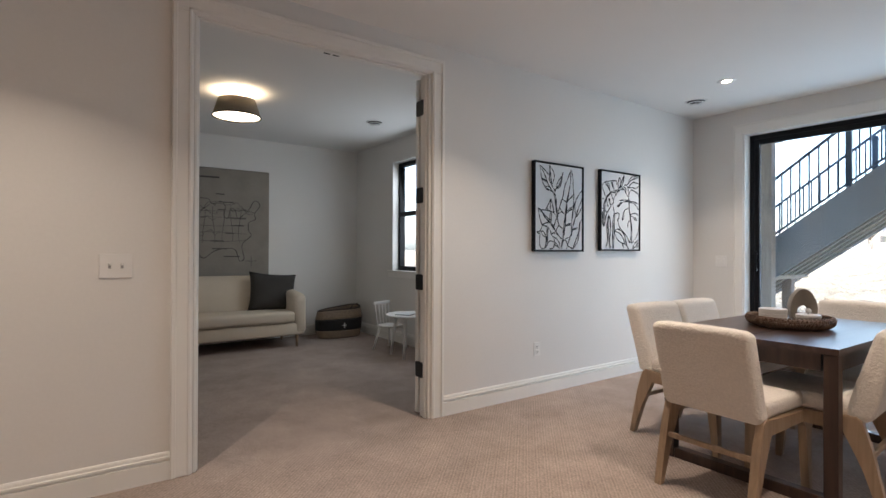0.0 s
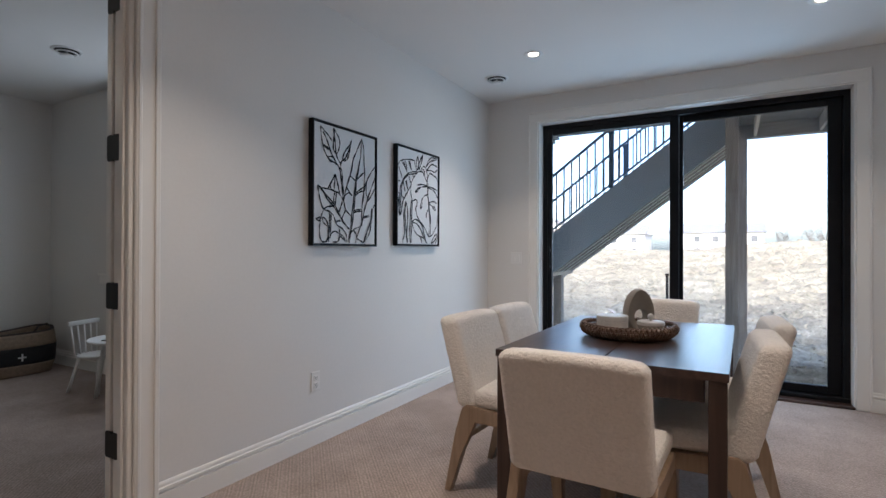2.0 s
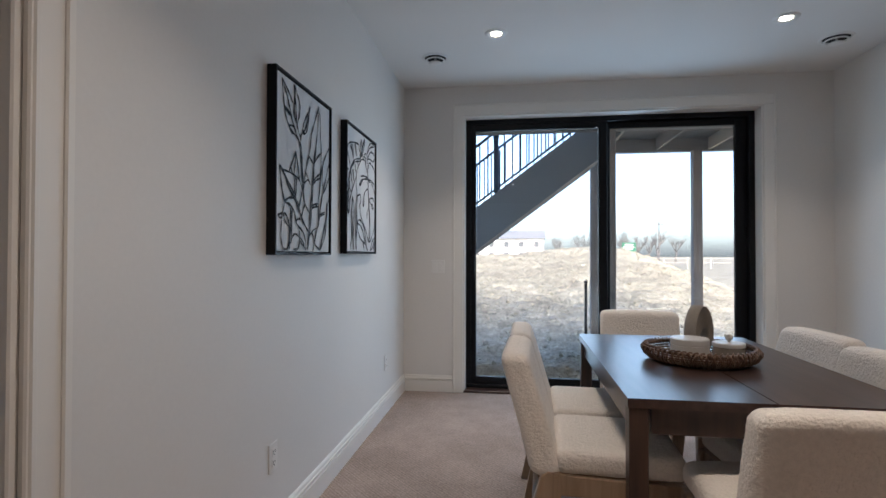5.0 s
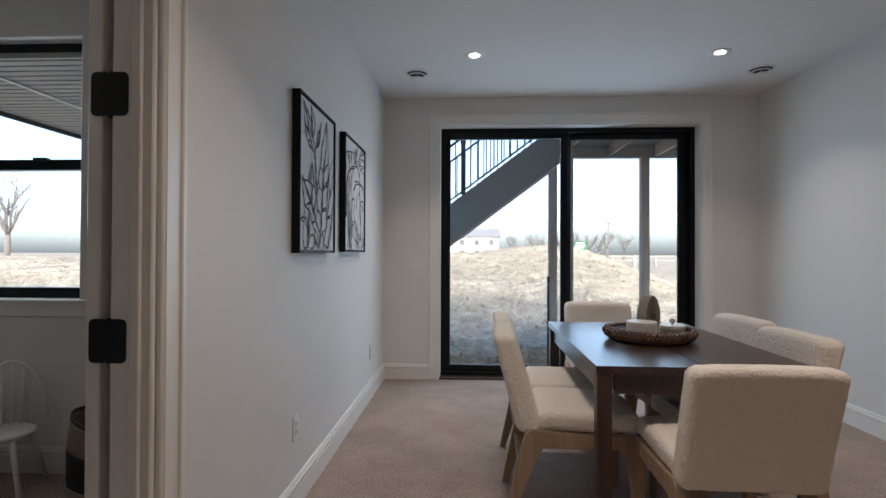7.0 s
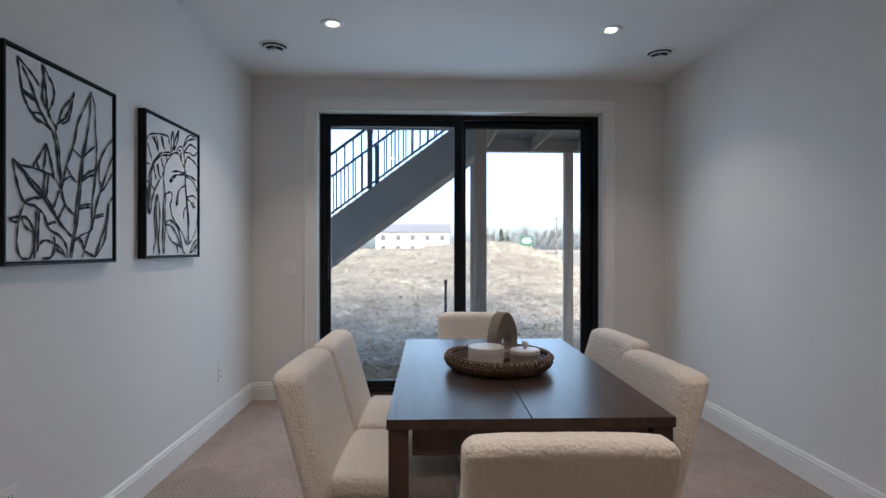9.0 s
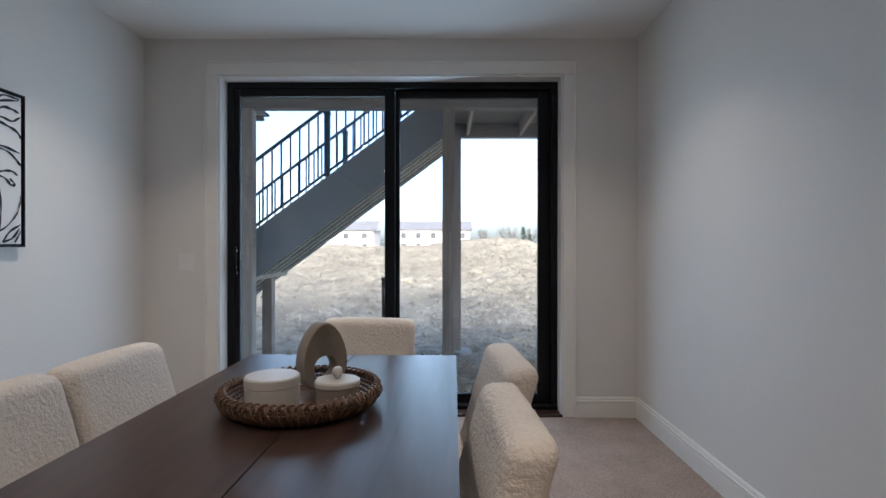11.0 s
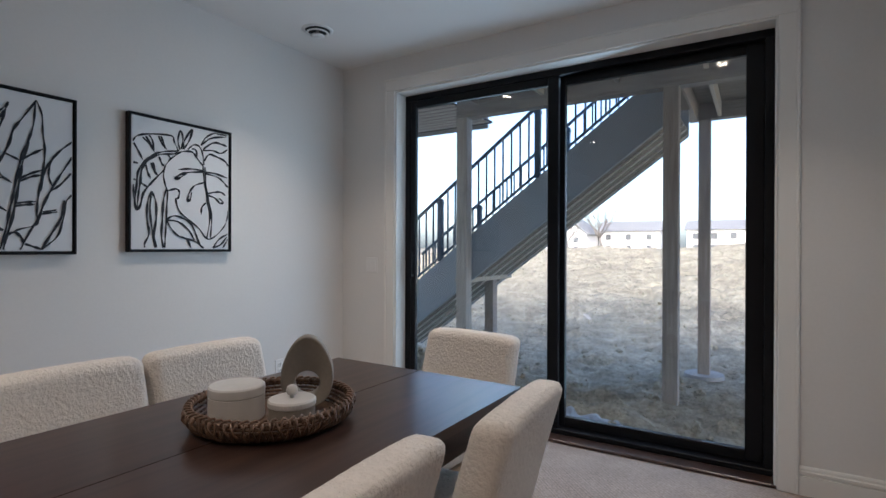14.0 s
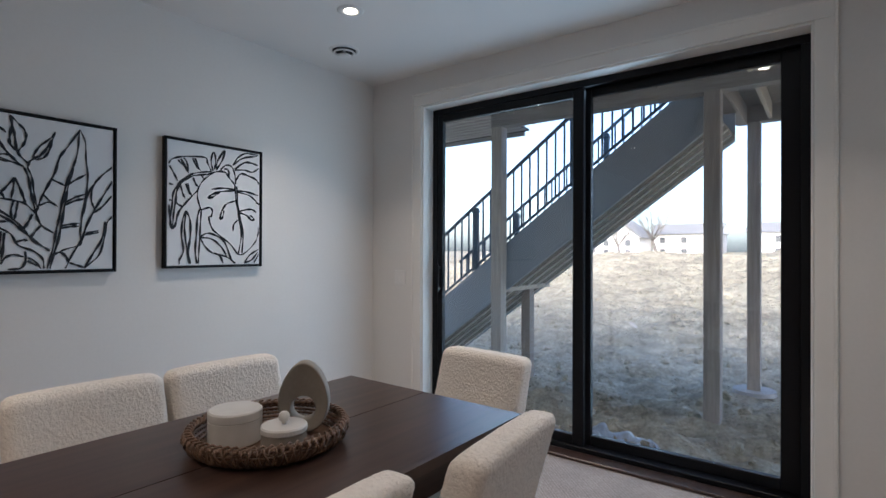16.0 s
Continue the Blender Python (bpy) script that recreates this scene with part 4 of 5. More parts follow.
outlet(3.640, 0.376)
outlet(5.468, 0.376)
sw = thing("light_switch", "white double toggle switch plate beside the doorway", "switch", m=pose(0.688, YN, 1.108))
part("plate", box((-0.070, -0.007, -0.060), (0.070, 0.0, 0.060), 0.003, 2), PLASTIC, sw)
for s in (-1, 1):
    part("toggle", box((s * 0.026 - 0.005, -0.019, 0.0), (s * 0.026 + 0.005, -0.006, 0.012), 0.0015, 1, Matrix.Rotation(radians(-10), 4, "X")), PLASTIC, sw)
    part("slot", box((s * 0.026 - 0.006, -0.0076, -0.013), (s * 0.026 + 0.006, -0.0065, 0.013)), GREYPL, sw)
sw = thing("light_switch", "white blank switch plate beside the patio door", "switch", m=pose(XE, 3.16, 1.09))
part("plate", box((-0.006, -0.058, -0.058), (0.0, 0.058, 0.058), 0.003, 2), PLASTIC, sw)
for s in (-1, 1):
    part("rocker", box((-0.009, s * 0.023 - 0.016, -0.033), (-0.005, s * 0.023 + 0.016, 0.033), 0.002, 1), PLASTIC, sw)

# ---- den ----
SX0, SX1, SY = 1.40, 2.87, 6.60
sofa = thing("sofa", "cream linen sofa with rounded arms against the wall", "sofa", m=pose(0, 0, 0))
part("base", box((SX0 + 0.03, SY + 0.03, 0.15), (SX1 - 0.03, 7.38, 0.30), 0.02, 2), SOFA, sofa, smooth=True)
part("seat_cushion", box((SX0 + 0.15, SY, 0.305), (SX1 - 0.15, 7.16, 0.445), 0.045, 4), SOFA, sofa, smooth=True)
bm = prism([(7.05, 0.32), (7.39, 0.30), (7.41, 0.80), (7.36, 0.865), (7.25, 0.868), (7.19, 0.82)], "x", SX0 + 0.10, SX1 - 0.10, 0.035)
part("backrest", bm, SOFA, sofa, smooth=True)
for s in (0, 1):
    x0, x1 = (SX0, SX0 + 0.155) if s == 0 else (SX1 - 0.155, SX1)
    bm = prism([(SY + 0.02, 0.17), (7.36, 0.17), (7.36, 0.72), (SY + 0.10, 0.655), (SY + 0.03, 0.60)], "x", x0, x1, 0.045)
    part("arm", bm, SOFA, sofa, smooth=True)
for x in (SX0 + 0.10, SX1 - 0.10):
    for y in (SY + 0.10, 7.28):
        part("leg", tube([(x, y, 0.16), (x, y, 0.0)], 0.024, 0.014, 12), OAK, sofa, "tapered oak leg", smooth=True)

bm = bmesh.new()
n = 14
verts = {}
for side in (-1, 1):
    for i in range(n + 1):
        for j in range(n + 1):
            u, v = 2 * i / n - 1, 2 * j / n - 1
            puff = (1 - u ** 4) * (1 - v ** 4)
            pull = 1 + 0.05 * (abs(u) ** 3 + abs(v) ** 3) - 0.05 * (1 - u * u * v * v)
            verts[side, i, j] = verts.get((-side, i, j)) if (i in (0, n) or j in (0, n)) and (-side, i, j) in verts else bm.verts.new((u * 0.27 * pull, side * 0.075 * puff ** 0.6, v * 0.225 * pull))
for side in (-1, 1):
    for i in range(n):
        for j in range(n):
            bm.faces.new((verts[side, i, j], verts[side, i + 1, j], verts[side, i + 1, j + 1], verts[side, i, j + 1]))
cushion = tagged(part("throw_pillow", bm, PILLOW, None, "square charcoal throw pillow leaning on the sofa", True), category="pillow")
cushion.matrix_world = pose(2.57, 7.04, 0.66, -14, 5, -3)

# wall map
wm = thing("wall_map", "taupe cloth wall map with dark printed lines", "wall map", m=pose(0.99, DEN_N, 0.86))
part("cloth", box((0, -0.014, 0), (1.65, -0.004, 1.37), 0.002, 1), MAPCLOTH, wm)
part("hanging_strip", box((0.0, -0.020, 1.362), (1.65, -0.002, 1.380), 0.002, 1), MAPCLOTH, wm)
rng = random.Random(11)
z = 0.0
def print_line(pts, w, lift):
    bm = bmesh.new()
    stroke(bm, pts, w, lift)
    part("printed_line", bm, MAPINK, wm)

def squiggle(x, y, step, count, drift, w):
    global z
    z += 0.00001
    pts, a = [], drift
    for _ in range(count):
        if 0.03 < x < 1.62 and 0.05 < y < 1.33:
            pts.append((x, y))
        a = drift + rng.uniform(-1.3, 1.3)
        x, y = x + step * math.cos(a), y + step * math.sin(a)
    if len(pts) > 2:
        print_line(pts, w, 0.0146 + z)
# coast and borders of the printed country, then a few state lines
COAST = ((0.03, 0.93), (0.30, 0.95), (0.52, 0.96), (0.56, 0.89), (0.62, 0.90), (0.68, 0.86), (0.66, 0.72), (0.70, 0.68), (0.72, 0.82), (0.76, 0.80), (0.78, 0.68), (0.82, 0.72),
         (0.88, 0.82), (0.93, 0.96), (0.98, 0.90), (0.93, 0.76), (0.94, 0.68), (0.88, 0.62), (0.88, 0.50), (0.90, 0.42), (0.82, 0.28), (0.84, 0.08), (0.80, 0.04), (0.76, 0.21),
         (0.66, 0.22), (0.58, 0.18), (0.50, 0.08), (0.44, 0.17), (0.36, 0.19), (0.22, 0.22), (0.12, 0.24), (0.05, 0.44), (0.01, 0.68), (0.03, 0.93))
def on_map(p):
    return (0.12 + 1.44 * p[0], 0.16 + 0.86 * p[1])
print_line([(p.x, p.y) for p in flow([on_map(q) for q in COAST], 4)], 0.009, 0.0148)
for u in (0.14, 0.24, 0.33, 0.42, 0.50, 0.58, 0.66, 0.73, 0.80):
    print_line([on_map((u + 0.012 * math.sin(9 * v + 40 * u), v)) for v in (0.30, 0.42, 0.55, 0.66, 0.78, 0.86)], 0.005, 0.0147)
for v in (0.34, 0.46, 0.57, 0.68, 0.79):
    print_line([on_map((u, v + 0.015 * math.sin(11 * u + 30 * v))) for u in (0.08, 0.22, 0.36, 0.50, 0.64, 0.78, 0.86)], 0.005, 0.0147)
for k in range(12):
    squiggle(rng.uniform(0.25, 1.2), rng.uniform(0.45, 0.95), 0.03, 14, 0.0, 0.006)
print_line([(0.62, 1.26), (1.02, 1.26)], 0.020, 0.0149)
for k in range(9):
    y = 0.25 + 0.10 * k
    x = rng.uniform(0.9, 1.3)
    print_line([(x, y), (x + rng.uniform(0.08, 0.22), y)], 0.012, 0.0149)
print_line([(1.42, 0.12), (1.42, 0.26)], 0.006, 0.0149)
print_line([(1.35, 0.19), (1.49, 0.19)], 0.006, 0.0149)


def soft_basket(label, m, w, d, h, cross):
    """A slumped woven basket with a dark band and a stitched rim."""
    b = thing("storage_basket", label, "basket", "woven storage baskets", m)
    def ring(z0, z1, k0, k1, mat, name, lab):
        bm = bmesh.new()
        rows = []
        for i in range(6):
            f = i / 5
            z, k = z0 + (z1 - z0) * f, k0 + (k1 - k0) * f
            row = []
            for j in range(36):
                a = 2 * math.pi * j / 36
                wob = 1 + 0.02 * math.sin(3 * a + 5 * z)
                slump = 0.07 * h * math.cos(a) * (z / h) ** 2 + 0.03 * h * math.sin(2 * a) * (z / h)
                row.append(bm.verts.new((w / 2 * k * wob * math.copysign(abs(math.cos(a)) ** 0.75, math.cos(a)), d / 2 * k * wob * math.copysign(abs(math.sin(a)) ** 0.75, math.sin(a)), z + slump)))
            rows.append(row)
        for p, q in zip(rows, rows[1:]):
            for j in range(36):
                bm.faces.new((p[j], p[(j + 1) % 36], q[(j + 1) % 36], q[j]))
        if z0 < 0.02:
            bm.faces.new(rows[0][::-1])
        o = part(name, bm, mat, b, lab, True)
        s = o.modifiers.new("wall", "SOLIDIFY")
        s.thickness = 0.010
    ring(0.006, 0.27 * h, 0.90, 0.98, BASKET, "bottom_band", "")
    ring(0.27 * h, 0.66 * h, 0.98, 1.0, BASKETDARK, "dark_band", "black woven band")
    ring(0.66 * h, 0.97 * h, 1.0, 0.92, BASKET, "top_band", "")
    ring(0.96 * h, 1.0 * h, 0.925, 0.915, BASKETTRIM, "rim", "dark stitched rim")
    part("handle", tube([(w * 0.16, -d * 0.40, h * 0.98), (w * 0.22, -d * 0.36, h * 1.10), (w * 0.34, -d * 0.28, h * 1.14), (w * 0.42, -d * 0.18, h * 1.02)], 0.008), BASKETTRIM, b, smooth=True)
    if cross:
        bm = bmesh.new()
        add_box(bm, (-0.030, -d / 2 - 0.016, 0.43 * h), (0.030, -d / 2 - 0.002, 0.43 * h + 0.010))
        add_box(bm, (-0.005, -d / 2 - 0.016, 0.43 * h - 0.028), (0.005, -d / 2 - 0.0025, 0.43 * h + 0.038))
        part("stitched_cross", bm, WHITEWOOD, b, "white stitched cross")


soft_basket("slumped black and tan woven basket with cross", pose(3.50, 7.08, 0, 0, 0, 0), 0.66, 0.36, 0.40, True)
soft_basket("black and tan woven basket below the window", pose(3.66, 4.33, 0, 0, 0, 70), 0.42, 0.36, 0.41, False)


def kids_chair(m, hoop):
    c = thing("kids_chair", "small white spindle-back wooden chair", "chair", "small white wooden chairs", m)
    part("seat", lathe([(0.0, 0.272), (0.135, 0.272), (0.148, 0.280), (0.148, 0.292), (0.138, 0.298), (0.0, 0.293)], 28), WHITEWOOD, c, smooth=True)
    for sx in (-1, 1):
        for sy in (-1, 1):
            part("leg", tube([(sx * 0.09, sy * 0.09, 0.275), (sx * 0.145, sy * 0.145, 0.0)], 0.015, 0.010, 10), WHITEWOOD, c, smooth=True)
    if hoop:
        arch = [(-0.12, 0.155 * math.cos(a), 0.32 + 0.30 * math.sin(a)) for a in [math.pi * i / 16 for i in range(17)]]
        part("hoop", tube(arch, 0.010, seg=8), WHITEWOOD, c, smooth=True)
        tops = [(-0.12, 0.05 * k, 0.32 + 0.30 * math.sqrt(1 - (0.05 * k / 0.155) ** 2)) for k in (-2, -1, 0, 1, 2)]
    else:
        part("top_rail", box((-0.150, -0.150, 0.535), (-0.128, 0.150, 0.572), 0.006, 2), WHITEWOOD, c, smooth=True)
        tops = [(-0.139, 0.062 * k, 0.54) for k in (-2, -1, 0, 1, 2)]
    for t in tops:
        part("spindle", tube([(-0.115, t[1] * 0.85, 0.29), t], 0.0065, seg=8), WHITEWOOD, c, smooth=True)


kids_chair(pose(3.64, 5.89, 0, 0, 0, -70), False)
kids_chair(pose(3.72, 4.98, 0, 0, 0, 200), True)
kt = thing("kids_table", "small white round wooden play table", "table", m=pose(3.63, 5.42, 0))
part("tabletop", lathe([(0.0, 0.452), (0.268, 0.452), (0.278, 0.458), (0.278, 0.468), (0.270, 0.474), (0.0, 0.474)], 40), WHITEWOOD, kt)
for k in range(4):
    a = radians(40 + 90 * k)
    part("leg", tube([(0.17 * math.cos(a), 0.17 * math.sin(a), 0.455), (0.235 * math.cos(a), 0.235 * math.sin(a), 0.0)], 0.019, 0.013, 10), WHITEWOOD, kt, smooth=True)
bk = thing("picture_book", "dark open picture book lying on the play table", "book", m=pose(3.58, 5.40, 0.4745, 0, 0, 30))
part("cover", box((-0.13, -0.09, 0.0), (0.13, 0.09, 0.004), 0.001, 1), PILLOW, bk)
part("pages", box((-0.125, -0.085, 0.004), (-0.002, 0.085, 0.011), 0.002, 1), CANVAS, bk)
part("pages", box((0.002, -0.085, 0.004), (0.125, 0.085, 0.011), 0.002, 1), CANVAS, bk)

# ---- outdoors ----
def smooth_step(a, b, x):
    f = max(0.0, min(1.0, (x - a) / (b - a)))
    return f * f * (3 - 2 * f)


def ground_height(x, y):
    z = -0.28 - 0.27 * smooth_step(8.3, 10.4, x)
    crest = 1.72 + 0.36 * math.exp(-((y + 1.2) / 2.6) ** 2) - 0.35 * smooth_step(6, 18, y)
    crest *= smooth_step(-8.2, -1.6, y)
    rise = smooth_step(13.0, 25.0, x) * (1 - 0.75 * smooth_step(27.0, 36.0, x))
    z += crest * rise
    z += 0.45 * smooth_step(30, 46, math.hypot(x - 3, y - 2))
    rough = smooth_step(6.4, 7.2, x) * (1 - smooth_step(30, 60, math.hypot(x - 3, y - 2)))
    p = Vector((x, y, 0))
    z += rough * (0.10 * noise.noise(p * 0.55) + 0.09 * noise.noise(Vector((x * 2.2, y * 0.8, 1))) + 0.13 * noise.noise(Vector((x * 4.6, y * 1.6, 2))) + 0.07 * noise.noise(Vector((x * 9.0, y * 4.0, 4))))
    return z


def spread(lo, hi, step, far):
    xs = [lo + step * i for i in range(int((hi - lo) / step) + 1)]
    d, a, b = step, xs[0], xs[-1]
    left, right = [], []
    while b < far:
        d *= 1.3
        a, b = a - d, b + d
        left.append(a)
        right.append(b)
    return left[::-1] + xs + right


gx, gy = spread(6.4, 28.0, 0.070, 900), spread(-9.0, 16.0, 0.085, 900)
gv = [(x, y, ground_height(x, y)) for x in gx for y in gy]
ny = len(gy)
gf = [(i * ny + j, (i + 1) * ny + j, (i + 1) * ny + j + 1, i * ny + j + 1) for i in range(len(gx) - 1) for j in range(ny - 1)]
me = bpy.data.meshes.new("ground")
me.from_pydata(gv, [], gf)
me.materials.append(DIRT)
for p in me.polygons:
    p.use_smooth = True
tagged(new("ground", me), "bare churned dirt rising to a low berm", kind="structure")

# stones and clods on the dirt
rng = random.Random(21)
ico = bmesh.new()
bmesh.ops.create_icosphere(ico, subdivisions=1, radius=1.0)
ball = [v.co.copy() for v in ico.verts]
sides = [[v.index for v in f.verts] for f in ico.faces]
ico.free()
cv, cf = [], []
for k in range(9000):
    x, y = 6.9 + 19.0 * rng.random() ** (1.0 if k < 4500 else 2.4), rng.uniform(-6, 13)
    r = 0.010 + 0.06 * rng.random() ** 5
    q = Euler((rng.random() * 3, rng.random() * 3, rng.random() * 3)).to_matrix()
    s = Vector((rng.uniform(0.7, 1.5), rng.uniform(0.7, 1.3), rng.uniform(0.5, 0.9))) * r
    foot = Vector((x, y, ground_height(x, y) + 0.2 * r))
    base = len(cv)
    cv += [q @ Vector((p.x * s.x, p.y * s.y, p.z * s.z)) + foot for p in ball]
    cf += [[base + i for i in f] for f in sides]
me = bpy.data.meshes.new("dirt_clods")
me.from_pydata(cv, [], cf)
me.materials.append(DIRT)
tagged(new("dirt_clods", me), "loose clods and stones scattered over the dirt", "clods", kind="stuff")


def timber_post(name, x, y, top, w, label, pad=False, mat=TIMBER):
    z0 = ground_height(x, y)
    p = thing(name, label, "post", "timber deck posts", pose(x, y, 0))
    part("shaft", box((-w / 2, -w / 2, z0 - 0.10), (w / 2, w / 2, top), 0.006, 1), mat, p)
    if pad:
        part("footing", lathe([(0.0, 0.0), (0.24, 0.0), (0.23, 0.05), (0.0, 0.055)], 28, (0.02, 0, z0 + 0.005)), CONCRETE, p, "round concrete footing")


timber_post("deck_post", 8.40, 3.615, 2.785, 0.14, "sky-lit pale timber post holding the corner of the deck", mat=TIMBER_PALE_LIT)
timber_post("deck_post", 8.37, 1.30, 2.785, 0.14, "grey weathered timber post beside the stair")
timber_post("deck_post", 10.38, 1.17, 2.88, 0.14, "grey timber post on a round concrete footing", True)
timber_post("deck_post", 10.34, -0.41, 2.88, 0.14, "grey timber post under the outer beam", True)
timber_post("stair_post", 9.29, 3.69, 0.80, 0.13, "short timber post propping the stair")
tagged(part("stair_cross_beam", box((8.50, 3.58, 0.80), (9.75, 3.80, 0.865), 0.004, 1), SCRAP, None, "pale board laid across the stair post"), category="beam")

deck = thing("deck", "raised timber deck on beams and joists", "deck")
part("near_beam", box((8.33, -3.2, 2.785), (8.47, 3.69, 3.09), 0.004, 1), TIMBER_Y, deck)
part("outer_beam", box((10.31, -3.2, 2.88), (10.45, 1.35, 3.08), 0.004, 1), TIMBER_Y, deck)
part("side_beam", box((8.47, 1.24, 2.86), (10.31, 1.36, 3.08), 0.004, 1), TIMBER, deck)
for i in range(9):
    y = -3.0 + 0.80 * i
    x1 = 10.31 if y < 1.2 else 8.33
    part("joist", box((6.38, y - 0.02, 2.90), (x1, y + 0.02, 3.09), 0.003, 1), SCRAP if i % 2 else TIMBER, deck)
for i in range(28):
    x = 6.42 + 0.142 * i
    y1 = 3.75 if x < 8.40 else 1.36
    part("deck_board", box((x, -3.2, 3.092), (x + 0.136, y1, 3.118), 0.003, 1), DECKBOARD, deck)

# stair that climbs along the house
SL, ZB, YB = -0.745, 2.005, 2.0
def low(y):
    return ZB + SL * (y - YB)
YT, YG = 1.28, 5.05
stair = thing("outdoor_stair", "closed outdoor stair with grey painted stringers", "stair")
for x in (8.52, 9.60):
    part("stringer", prism([(YT, low(YT)), (YG, low(YG)), (YG + 0.15, low(YG + 0.15) + 0.30), (YG, low(YG) + 0.57), (YT, low(YT) + 0.57)], "x", x, x + 0.045, 0.003), STRINGER, stair, "blue-grey painted side board")
for i in range(4):
    x0 = 8.575 + 0.258 * i
    part("soffit_plank", prism([(YT, low(YT) + 0.03), (YG, low(YG) + 0.03), (YG, low(YG) + 0.06), (YT, low(YT) + 0.06)], "x", x0, x0 + 0.236, 0.002), DECKBOARD, stair, "brown underside plank")
    part("batten", prism([(YT, low(YT) + 0.012), (YG, low(YG) + 0.012), (YG, low(YG) + 0.030), (YT, low(YT) + 0.030)], "x", x0 + 0.232, x0 + 0.248), TRIM, stair, "pale batten strip")
for i in range(15):
    y = YT + 0.12 + 0.245 * i
    z = low(y) + 0.40
    part("tread", box((8.566, y - 0.14, z), (9.599, y + 0.14, z + 0.035), 0.004, 1), DECKBOARD, stair)


def stair_rail(x):
    r = thing("stair_railing", "slim dark metal railing along the outdoor stair", "railing", "stair railings")
    def top(y):
        return low(y) + 0.565
    y0 = YT - 0.1
    part("top_rail", prism([(y0, top(y0) + 0.81), (YG, top(YG) + 0.81), (YG, top(YG) + 0.85), (y0, top(y0) + 0.85)], "x", x - 0.022, x + 0.022, 0.004), RAIL, r)
    part("bottom_rail", prism([(y0, top(y0) + 0.045), (YG, top(YG) + 0.045), (YG, top(YG) + 0.075), (y0, top(y0) + 0.075)], "x", x - 0.016, x + 0.016, 0.003), RAIL, r)
    for i in range(34):
        y = 1.425 + 0.109 * i
        if y > YG:
            break
        if i % 12 == 0:
            n = part("newel", box((x - 0.032, y - 0.032, top(y) + 0.002), (x + 0.032, y + 0.032, top(y) + 0.80), 0.004, 1), RAIL, r)
            part("bracket", box((x - 0.040, y - 0.040, top(y) + 0.74), (x + 0.040, y + 0.040, top(y) + 0.77), 0.004, 1), RAIL, n)
        else:
            part("baluster", box((x - 0.009, y - 0.009, top(y) + 0.05), (x + 0.009, y + 0.009, top(y) + 0.82)), RAIL, r)


stair_rail(8.545)
stair_rail(9.62)

# ribbed porch ceiling beside the room
pc = tagged(thing("porch_ceiling", "ribbed grey vinyl porch ceiling", "soffit"), kind="structure")
part("sheet", box((4.15, 3.68, 2.93), (9.30, 8.40, 2.96)), SOFFITGAP, pc)
for i in range(39):
    x = 4.17 + 0.13 * i
    part("rib", box((x, 3.68, 2.922), (x + 0.094, 8.40, 2.93), 0.002, 1), SOFFIT, pc)
part("fascia", box((4.15, 8.40, 2.87), (9.34, 8.44, 3.12)), SOFFITGAP, pc, "dark fascia board")
part("crease_trim", box((4.15, 7.27, 2.905), (9.30, 7.31, 2.914)), TRIM, pc)
part("front_fascia", box((9.30, 3.76, 2.88), (9.34, 8.40, 3.12)), SOFFIT, pc)

# pole, sheet and scraps on the ground by the door
st = thing("ground_stake", "black metal stake stuck in the dirt", "stake", m=pose(6.62, 1.832, 0))
part("shaft", box((-0.012, -0.012, -0.4), (0.012, 0.012, 0.93), 0.002, 1), METAL, st)
part("cap", box((-0.016, -0.016, 0.93), (0.016, 0.016, 0.955), 0.003, 1), METAL, st)
bm = bmesh.new()
n = 26
grid = [[bm.verts.new((6.96 + 0.62 * i / n + 0.07 * math.sin(j * 0.7), 1.48 + 0.62 * j / n, ground_height(6.96 + 0.62 * i / n, 1.48 + 0.62 * j / n) + 0.035 + 0.03 * noise.noise(Vector((i * 0.5, j * 0.35, 3))))) for j in range(n + 1)] for i in range(n // 2 + 1)]
for a, b in zip(grid, grid[1:]):
    for j in range(n):
        bm.faces.new((a[j], a[j + 1], b[j + 1], b[j]))
o = tagged(part("plastic_sheet", bm, TARP, None, "crumpled bluish plastic sheet lying on dirt", True), category="plastic sheet")
s = o.modifiers.new("film", "SOLIDIFY")
s.thickness = 0.004
o = tagged(part("scrap_board", box((-0.25, -0.045, 0), (0.25, 0.045, 0.025), 0.003, 1), SCRAP, None, "pale scrap board lying on the dirt"), category="board")
o.matrix_world = pose(15.0, 3.95, ground_height(15.0, 3.95) + 0.03, 0, -14, 40)


